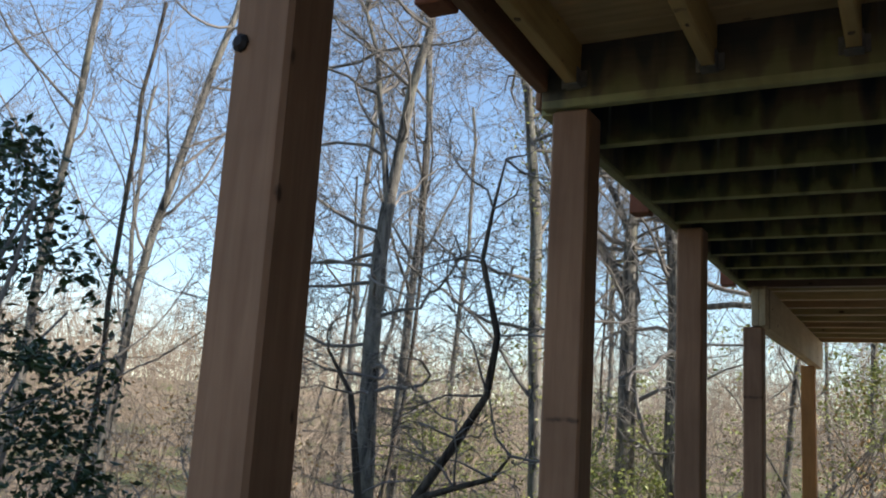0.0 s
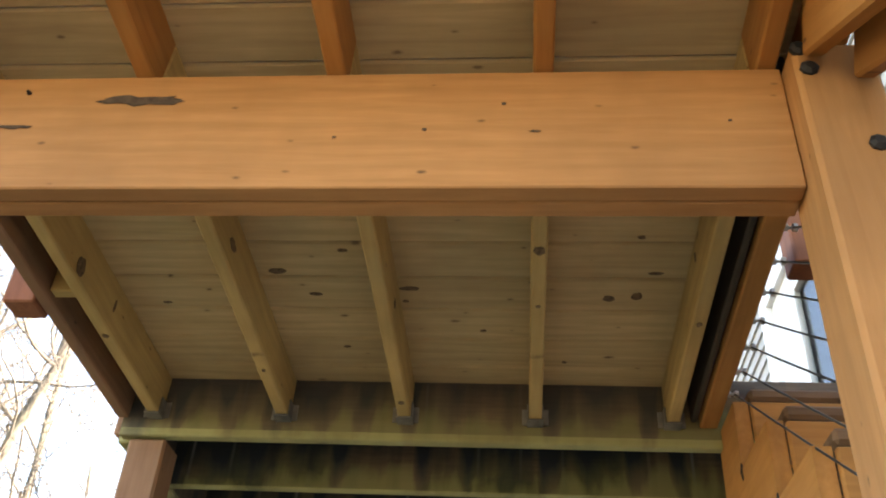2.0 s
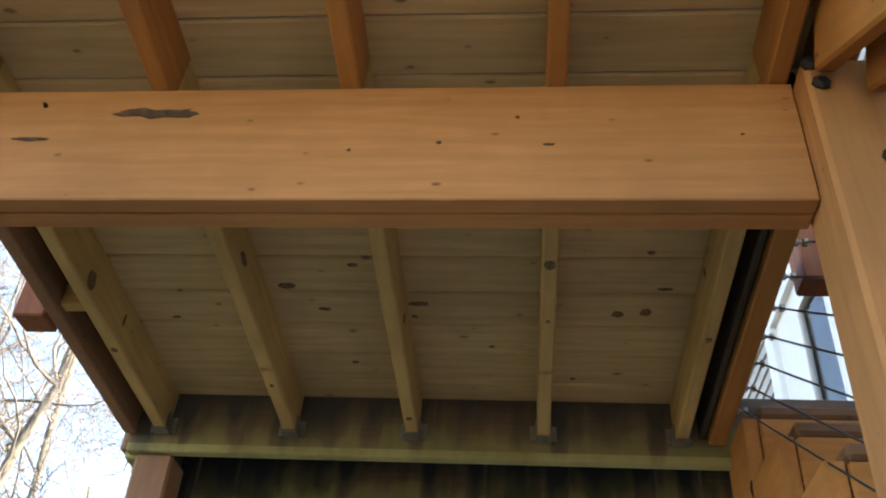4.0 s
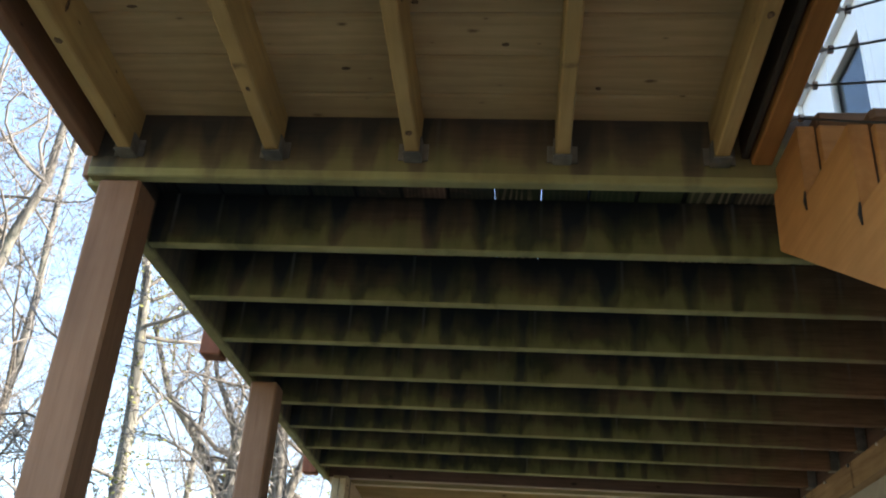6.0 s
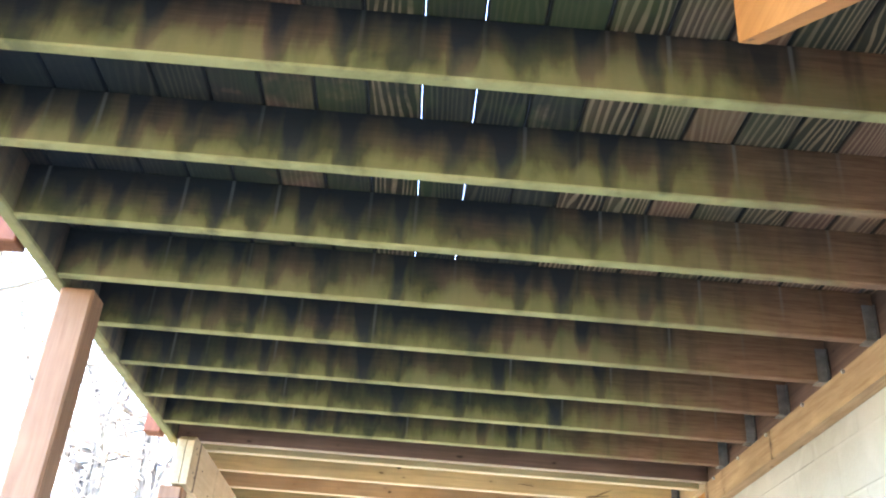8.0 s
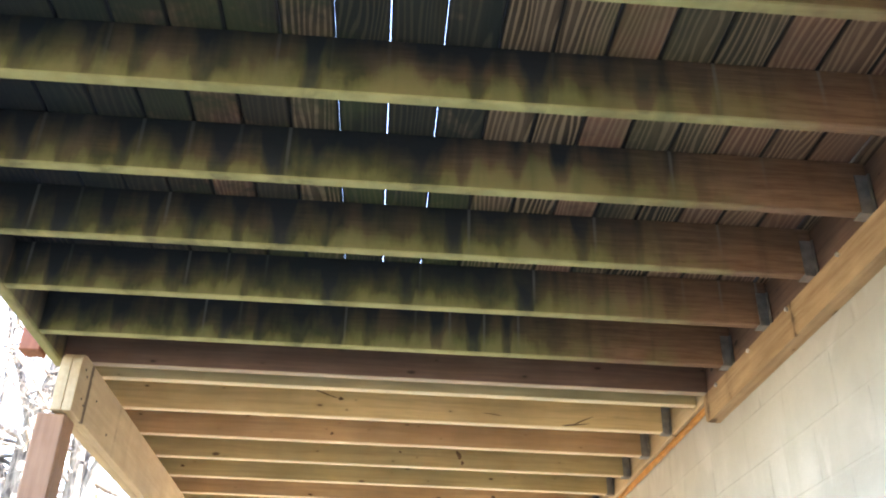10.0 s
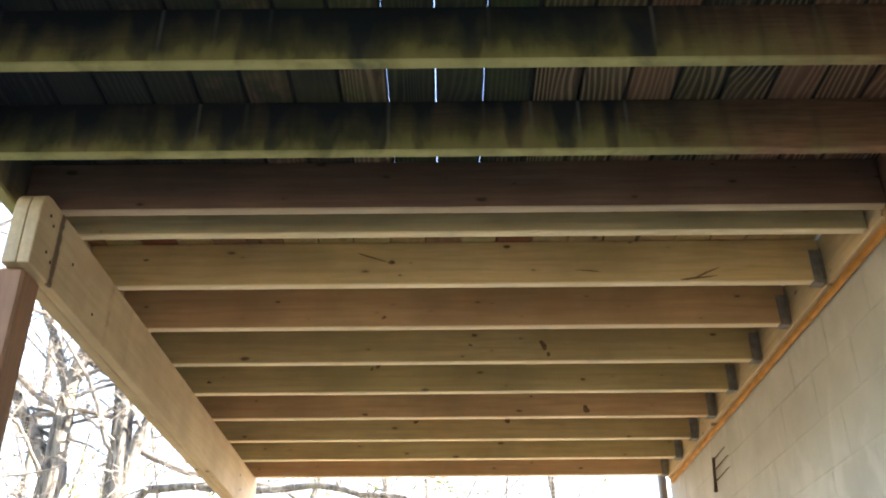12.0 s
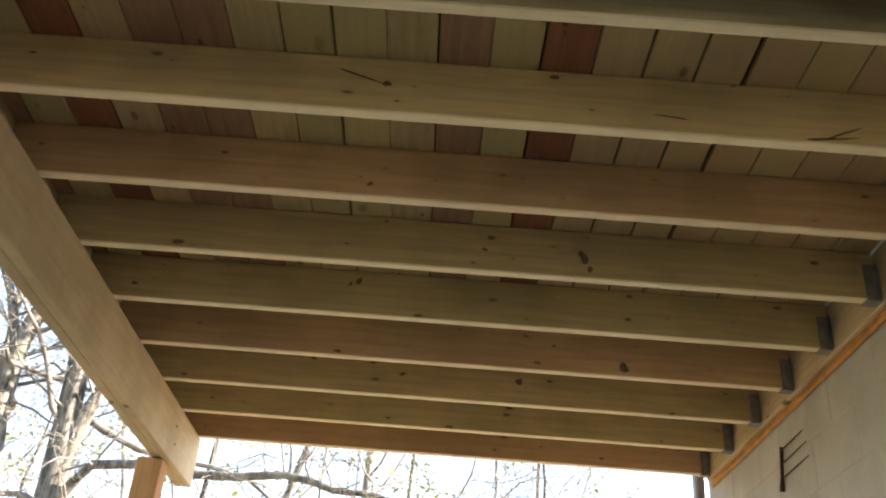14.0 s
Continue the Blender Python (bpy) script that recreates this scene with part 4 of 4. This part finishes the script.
# ---- trees ----
class Wood:
    """Collects tapered tubes, trunk and twigs apart."""

    def __init__(self, seed):
        self.r = random.Random(seed)
        self.v = {"trunk": [], "crown": []}
        self.f = {"trunk": [], "crown": []}
        self.tips = []
        self.first, self.reach, self.ratio = None, (0.38, 0.68), (0.38, 0.68)

    def limb(self, which, pts, radii, sides):
        v, f = self.v[which], self.f[which]
        base = len(v)
        for i, p in enumerate(pts):
            d = (pts[min(i + 1, len(pts) - 1)] - pts[max(i - 1, 0)]).normalized()
            s = d.cross(Vector((0.31, 0.87, 0.2))).normalized()
            u = s.cross(d)
            for k in range(sides):
                a = k * math.tau / sides
                v.append(tuple(p + radii[i] * (math.cos(a) * s + math.sin(a) * u)))
        for i in range(len(pts) - 1):
            for k in range(sides):
                a, b = base + i * sides, base + (i + 1) * sides
                f.append((a + k, a + (k + 1) % sides, b + (k + 1) % sides, b + k))

    def grow(self, p, d, length, radius, level, deepest, spread=0.9, up=0.12, wiggle=0.16, kids=(4, 6)):
        r = self.r
        n = (11, 9, 7, 5, 4, 3)[level]
        pts, radii = [p.copy()], [radius]
        dirs = [d.copy()]
        for i in range(n):
            d = (d + Vector((r.gauss(0, wiggle * (1 + 0.7 * level)), r.gauss(0, wiggle * (1 + 0.7 * level)), r.gauss(0, wiggle * (0.7 + 0.5 * level)) + up * (0.4 if level else 0.2)))).normalized()
            p = p + d * (length / n)
            pts.append(p.copy())
            dirs.append(d.copy())
            radii.append(radius * (1 - 0.72 * (i + 1) / n) if level else radius * (1 - 0.5 * (i + 1) / n))
        self.limb("trunk" if level < 2 and radius > 0.03 else "crown", pts, radii, 8 if radius > 0.06 else (5 if radius > 0.012 else 3))
        if level >= deepest:
            self.tips.append(pts[-1])
            return
        for c in range(r.randint(*(kids if level else self.first or kids))):
            q = r.uniform(0.25 if level else 0.3, 1.0)
            i = min(n - 1, int(q * n))
            at = pts[i].lerp(pts[i + 1], q * n - i)
            side = Vector((r.gauss(0, 1), r.gauss(0, 1), r.gauss(0, 0.5))).normalized()
            way = (dirs[i] * (1 - 0.35 * spread) + side * spread).normalized()
            rr = radii[i] * r.uniform(0.26, 0.48)
            self.grow(at, way, length * r.uniform(*(self.ratio if level else self.reach)), max(rr, 0.0045), level + 1, deepest, spread, up, wiggle, kids)

    def make(self, name, label, at, m_trunk, m_crown, category="tree", family="bare woodland trees"):
        ob = group(name, label, category, at, family)
        for which, mat in (("trunk", m_trunk), ("crown", m_crown)):
            if not self.v[which]:
                continue
            me = bpy.data.meshes.new(which)
            me.from_pydata(self.v[which], [], self.f[which])
            for p in me.polygons:
                p.use_smooth = True
            me.materials.append(mat)
            c = new(which, me)
            c.parent = ob
        return ob


def leaves(name, points, per, size, spread, material, parent, seed, droop=0.2):
    """Small folded leaves scattered round the given points."""
    r = random.Random(seed)
    v, f = [], []
    for p in points:
        for _ in range(per):
            c = Vector(p) + Vector((r.gauss(0, spread), r.gauss(0, spread), r.gauss(0, spread)))
            d = Vector((r.gauss(0, 1), r.gauss(0, 1), r.gauss(0, 0.6) - droop)).normalized()
            s = d.cross(Vector((r.gauss(0, 1), r.gauss(0, 1), r.gauss(0, 1)))).normalized()
            k = d.cross(s)
            l = size * r.uniform(0.6, 1.3)
            b = len(v)
            v += [tuple(c), tuple(c + d * l * 0.45 + s * l * 0.24 + k * l * 0.08), tuple(c + d * l), tuple(c + d * l * 0.45 - s * l * 0.24 + k * l * 0.08)]
            f += [(b, b + 1, b + 2), (b, b + 2, b + 3)]
    me = bpy.data.meshes.new(name)
    me.from_pydata(v, [], f)
    me.materials.append(material)
    ob = new(name, me)
    ob.parent = parent
    return ob


def at_ground(x, y, sink=0.1):
    return (x, y, ground_height(x, y) - sink)


def forked_tree():
    w = Wood(11)
    V = Vector
    w.limb("trunk", [V((0, 0, 0)), V((-0.02, 0, 1.3)), V((-0.06, 0, 2.6)), V((-0.05, 0.02, 3.6)), V((0, 0.03, 4.1))], [0.115, 0.098, 0.088, 0.08, 0.075], 10)
    right = [V((0, 0.03, 4.05)), V((0.09, 0.05, 4.73)), V((0.2, 0.0, 5.3)), V((0.35, 0.05, 5.95)), V((0.40, 0.0, 7.0)), V((0.55, 0.05, 8.6))]
    left = [V((0, 0.03, 4.0)), V((-0.07, 0.0, 4.6)), V((-0.22, 0.05, 5.3)), V((-0.32, 0.1, 5.8)), V((-0.5, 0.1, 6.3)), V((-0.55, 0.1, 8.0))]
    w.limb("trunk", right, [0.06, 0.055, 0.05, 0.045, 0.035, 0.015], 8)
    w.limb("trunk", left, [0.035, 0.032, 0.03, 0.025, 0.02, 0.01], 8)
    for stem in (right, left):
        for i in (1, 1, 2, 2, 2, 3, 3, 3, 4, 4, 4, 5, 5):
            w.grow(stem[i], V((w.r.gauss(0, 0.8), w.r.gauss(0, 0.8), w.r.uniform(0.2, 1.0))).normalized(), w.r.uniform(1.0, 2.2), 0.02, 2, 5, 0.85, 0.08, 0.14, (4, 5))
    for z in (2.2, 2.45, 2.7, 2.95, 3.1, 3.3, 3.45, 3.6, 3.8, 3.95):
        a = w.r.uniform(0, math.tau)
        w.grow(V((-0.04, 0.0, z)), V((math.cos(a), math.sin(a), w.r.uniform(-0.15, 0.35))).normalized(), w.r.uniform(1.2, 2.1), 0.022, 2, 5, 0.8, 0.06, 0.13, (4, 6))
    w.make("tree", "bare forked hardwood with a dark lower trunk", at_ground(-4.8, 8.05), M_BARK, M_TWIG)


def crooked_sapling():
    w = Wood(17)
    V = Vector
    stem = [V((-0.1, 0, 0)), V((0, 0, 0.9)), V((0.19, 0.0, 1.42)), V((0.46, 0.05, 1.83)), V((0.68, 0.0, 2.13)), V((0.74, 0.0, 2.52)), V((0.6, 0.0, 3.05)), V((0.66, 0.0, 3.4)), V((0.74, 0.0, 3.75))]
    side = [V((-0.1, 0.1, 0)), V((-0.3, 0.1, 0.7)), V((-0.33, 0.1, 1.4)), V((-0.42, 0.05, 2.1)), V((-0.62, 0.0, 2.42))]
    low = [V((0.19, 0.0, 1.42)), V((0.5, -0.05, 1.52)), V((0.75, 0.0, 1.6)), V((0.87, 0.0, 1.75))]
    w.limb("trunk", stem, [0.05, 0.042, 0.034, 0.03, 0.027, 0.024, 0.018, 0.013, 0.006], 7)
    w.limb("trunk", side, [0.04, 0.036, 0.03, 0.022, 0.01], 7)
    w.limb("trunk", low, [0.024, 0.02, 0.017, 0.008], 6)
    for line in (stem[3:], side[2:], low[1:]):
        for p in line + line:
            w.grow(p, V((w.r.gauss(0, 1), w.r.gauss(0, 0.8), w.r.uniform(-0.1, 0.9))).normalized(), w.r.uniform(0.4, 1.1), 0.011, 3, 5, 0.85, 0.05, 0.12, (3, 5))
    w.make("sapling", "crooked dark bare sapling in the shade of the house", at_ground(-3.31, 6.0), M_BARKDARK, M_TWIG)


def spreading_trees():
    # old trunks further along, with a sagging limb across the end of the deck
    V = Vector
    w = Wood(23)
    stems = ([V((0.15, 0, 0)), V((0.18, 0, 1.8)), V((0.20, 0, 3.6)), V((0.20, 0, 4.6)), V((0.19, 0.05, 5.05)), V((0.30, 0.1, 5.6)), V((0.38, 0.1, 7.2)), V((0.50, 0.1, 9.0))],
             [V((0.85, 0.1, 0)), V((0.88, 0.1, 2.0)), V((0.90, 0.1, 3.6)), V((0.84, 0.1, 4.7)), V((0.75, 0.15, 5.3)), V((0.70, 0.2, 6.6)), V((0.60, 0.2, 8.8))],
             [V((0.90, 0.1, 3.7)), V((1.05, 0.1, 4.4)), V((1.20, 0.1, 4.8)), V((1.45, 0.2, 5.6)), V((1.60, 0.2, 7.0))],
             [V((0.21, 0, 3.8)), V((-0.05, 0, 4.35)), V((-0.35, -0.1, 4.9)), V((-0.90, -0.2, 5.6)), V((-1.40, -0.2, 6.8))],
             [V((0.19, 0.05, 4.9)), V((-0.10, 0.1, 5.6)), V((-0.33, 0.1, 6.0)), V((-0.70, 0.1, 7.4))])
    limb = [V((0.92, 0.1, 3.35)), V((1.12, 0.0, 3.62)), V((1.30, -0.1, 3.79)), V((1.75, -0.1, 3.83)), V((2.29, -0.1, 3.77)), V((2.66, -0.1, 3.78)), V((3.12, -0.1, 3.83)), V((3.38, -0.1, 3.79)), V((3.60, -0.1, 3.72)),
            V((3.97, -0.1, 3.71)), V((4.27, -0.1, 3.62)), V((4.64, 0.0, 3.56)), V((5.0, 0.1, 3.49)), V((5.65, 0.1, 3.44)), V((6.4, 0.2, 3.50))]
    for q, r0 in zip(stems, (0.15, 0.165, 0.085, 0.085, 0.06)):
        n = len(q) - 1
        w.limb("trunk", q, [r0 * (1 - 0.62 * i / n) for i in range(n + 1)], 10)
        for i in range(1, n + 1):
            for _ in range(3):
                w.grow(q[i].lerp(q[i - 1], w.r.random()), V((w.r.gauss(0, 0.9), w.r.gauss(0, 0.8), w.r.uniform(-0.1, 0.8))).normalized(), w.r.uniform(1.2, 3.0), r0 * w.r.uniform(0.14, 0.32), 2, 4, 0.9, 0.04, 0.15, (5, 7))
    w.limb("trunk", limb, [0.060, 0.052, 0.048, 0.044, 0.042, 0.040, 0.039, 0.036, 0.033, 0.030, 0.027, 0.024, 0.020, 0.015, 0.007], 8)
    for i in (2, 3, 4, 5, 6, 7, 8, 9, 9, 10, 11, 11, 12, 12, 13, 13, 13, 14, 14):
        w.grow(limb[i], V((w.r.gauss(0.3, 0.4), w.r.gauss(0, 0.5), w.r.uniform(-0.3, 1.2))).normalized(), w.r.uniform(0.6, 1.4), 0.014, 2, 4, 0.85, 0.05, 0.13, (5, 7))
    w.make("tree", "old grey double-trunked tree with a sagging crooked limb", at_ground(-4.2, 13.9), M_BARK, M_TWIG)


def vine_tree():
    w = Wood(31)
    V = Vector
    q = [V((0, 0, 0)), V((-0.02, 0, 1.6)), V((-0.1, 0, 3.0)), V((-0.14, 0, 4.4)), V((-0.32, 0, 6.0)), V((-0.6, 0, 7.0)), V((-0.75, 0, 9.0))]
    w.limb("trunk", q, [0.10, 0.09, 0.08, 0.072, 0.055, 0.04, 0.015], 9)
    for i in (2, 2, 3, 3, 3, 4, 4, 4, 4, 5, 5, 5, 6):
        w.grow(q[i].lerp(q[i - 1], w.r.random()), V((w.r.gauss(0, 0.9), w.r.gauss(0, 0.8), w.r.uniform(0.2, 1.0))).normalized(), w.r.uniform(1.4, 3.2), 0.026, 2, 4, 0.9, 0.05, 0.14, (8, 10))
    t = w.make("tree", "slender bare tree wrapped in yellow-green vine", at_ground(-4.0, 10.4), M_BARK, M_TWIG)
    r = random.Random(3)
    leaves("vine_leaves", [(r.gauss(-0.1, 0.2), r.gauss(0, 0.2), 0.6 + 6.0 * r.random()) for _ in range(420)], 5, 0.05, 0.09, M_IVY, t, 5)


def big_trees():
    forked_tree()
    crooked_sapling()
    spreading_trees()
    vine_tree()


big_trees()


def bare_tree(seed, height, radius, lean):
    w = Wood(seed)
    w.first, w.reach, w.ratio = (13, 16), (0.16, 0.34), (0.34, 0.6)
    w.grow(Vector((0, 0, 0)), Vector((lean, lean * 0.5, 1)).normalized(), height, radius, 0, 4, 0.85, 0.22, 0.07, (4, 5))
    return w


def wood_lot():
    kinds = []
    for seed, h, rad, lean in ((41, 9.5, 0.07, 0.04), (42, 11.0, 0.085, -0.03), (43, 7.0, 0.045, 0.12), (44, 10.0, 0.08, 0.0)):
        kinds.append((seed, h, rad, lean))
    spots = [(-10.1, 8.0, 0), (-8.9, 8.0, 2), (-7.7, 13.5, 1), (-10.5, 9.8, 3), (-11.5, 14.0, 0), (-6.0, 17.5, 1), (-2.6, 19.5, 3), (-9.5, 19.0, 0), (-1.2, 23.0, 1),
             (-5.2, 24.0, 3), (1.5, 26.5, 0), (-13.5, 20.5, 1), (-14.0, 11.0, 3), (-12.5, 5.5, 1), (-17.0, 16.0, 0), (-8.5, 27.0, 1), (3.8, 30.0, 3),
             (-2.6, 31.0, 0), (-16.0, 26.0, 3), (-6.8, 11.3, 2), (-3.0, 16.4, 2), (-9.5, 12.0, 2), (0.6, 20.5, 2), (-7.0, 21.0, 2), (3.0, 22.0, 2), (-12.0, 17.0, 2)]
    first = {}
    r = random.Random(8)
    for x, y, k in spots:
        m = Matrix.Translation(at_ground(x, y)) @ Matrix.Rotation(r.uniform(0, 6.28), 4, "Z")
        if k not in first:
            seed, h, rad, lean = kinds[k]
            first[k] = bare_tree(seed, h, rad, lean).make("tree", "bare leafless woodland tree with fine twigs", (0, 0, 0), M_BARK if k != 2 else M_BARKDARK, M_TWIG)
            first[k].matrix_basis = m
        else:
            c = copy_thing(first[k], m)
            c.scale = [r.uniform(0.85, 1.2)] * 3


wood_lot()


def thicket():
    """The distant tangle of thin stems and brush on the hillside."""
    r = random.Random(77)
    w = Wood(78)
    for _ in range(2700):
        a, d = radians(r.uniform(-75, 22)), 12 + 88 * r.random() ** 0.9
        x, y = math.sin(a) * d, math.cos(a) * d
        if x > -5.0 and y < 15 or x > -1.0 and y < 20:
            continue
        p = Vector((x, y, ground_height(x, y) - 0.1))
        h = r.uniform(1.5, 6.0) * (0.45 + d / 70)
        lean = Vector((r.gauss(0, 0.28), r.gauss(0, 0.28), 1)).normalized()
        pts = [p, p + lean * h * 0.5 + Vector((r.gauss(0, 0.09), r.gauss(0, 0.09), 0)) * h, p + lean * h]
        rad = r.uniform(0.008, 0.022) * (0.6 + d / 40)
        w.limb("crown", pts, [rad, rad * 0.7, rad * 0.2], 4)
        for _ in range(r.randint(7, 12)):
            q = r.uniform(0.2, 1.0)
            s = pts[0].lerp(pts[2], q)
            e = s + Vector((r.gauss(0, 1.0), r.gauss(0, 1.0), r.uniform(-0.1, 1.2))) * (1.3 - q * 0.5)
            mid = s.lerp(e, 0.5) + Vector((r.gauss(0, 0.1), r.gauss(0, 0.1), r.gauss(0, 0.1)))
            w.limb("crown", [s, mid, e], [rad * 0.4, rad * 0.25, 0.004], 3)
            for _ in range(2):
                g = mid + Vector((r.gauss(0, 0.4), r.gauss(0, 0.4), r.uniform(-0.1, 0.6)))
                w.limb("crown", [mid, g], [rad * 0.2 + 0.002, 0.003], 3)
    me = bpy.data.meshes.new("thicket")
    me.from_pydata(w.v["crown"], [], w.f["crown"])
    me.materials.append(M_BRUSH)
    tagged(new("thicket", me), "tangle of bare saplings and dry brush on the slope", "brush", kind="stuff")


thicket()


def bush(name, label, at, height, width, seed, leaf_mat, size, per, category="bush"):
    w = Wood(seed)
    r = random.Random(seed + 1)
    for _ in range(9):
        w.grow(Vector((r.gauss(0, 0.15), r.gauss(0, 0.15), 0)), Vector((r.gauss(0, 0.35) * width, r.gauss(0, 0.35) * width, 1)).normalized(), height * r.uniform(0.6, 1.0), 0.03, 1, 3, 0.8, 0.1, 0.15, (4, 6))
    ob = w.make(name, label, at, M_BARKDARK, M_TWIG, category, "")
    leaves("foliage", w.tips, per, size, 0.10, leaf_mat, ob, seed + 2)
    return ob


def holly(at):
    w = Wood(51)
    r = random.Random(52)
    for _ in range(7):
        w.grow(Vector((r.gauss(0, 0.2), r.gauss(0, 0.2), 0)), Vector((r.gauss(0, 0.12), r.gauss(0, 0.12), 1)).normalized(), 3.0, 0.03, 1, 3, 0.8, 0.1, 0.12, (5, 7))
    ob = w.make("holly_bush", "dark green glossy-leaved evergreen beside the deck", at, M_BARKDARK, M_TWIG, "bush", "")
    sprays = []
    for _ in range(165):
        z = 0.3 + 2.9 * r.random()
        a, q = r.uniform(0, math.tau), math.sqrt(r.uniform(0.1, 1.0)) * (1.55 - 0.95 * z / 3.0)
        q *= 1 + 0.6 * noise.noise((math.cos(a) * 1.7, math.sin(a) * 1.7, z * 1.3))
        c = Vector((q * math.cos(a), q * math.sin(a), z))
        out = Vector((math.cos(a), math.sin(a), r.uniform(-0.5, 0.5)))
        # leaves sit along short drooping sprigs
        for _ in range(r.randint(4, 7)):
            d = (out + Vector((r.gauss(0, 0.7), r.gauss(0, 0.7), r.gauss(0, 0.5)))).normalized()
            sprays += [tuple(c + d * 0.07 * k + Vector((0, 0, -0.012 * k * k))) for k in range(5)]
    leaves("foliage", sprays, 3, 0.062, 0.04, M_HOLLY, ob, 53)
    return ob


holly(at_ground(-4.45, 3.2))
bush("shrub", "yellow-green leafy shrub at the edge of the wood", at_ground(-3.75, 14.9), 2.3, 1.1, 61, M_SHRUB, 0.07, 26)
bush("shrub", "sunlit green shrub beyond the deck", at_ground(-1.75, 17.3), 4.7, 0.8, 62, M_SHRUB, 0.08, 20)
bush("shrub", "sunlit russet shrub with dry leaves", at_ground(-0.8, 18.5), 3.4, 1.0, 63, M_DRYLEAF, 0.08, 8)
bush("shrub", "pale dry shrub with clinging leaves", at_ground(-7.8, 9.2), 2.4, 1.2, 64, M_DRYLEAF, 0.06, 5)
bush("shrub", "sunlit green shrub under the trees", at_ground(-7.6, 14.6), 2.4, 1.4, 65, M_SHRUB, 0.07, 20)
bush("shrub", "sunlit yellow-green shrub at the corner of the house", at_ground(0.1, 17.0), 4.3, 0.7, 66, M_SHRUB, 0.08, 20)
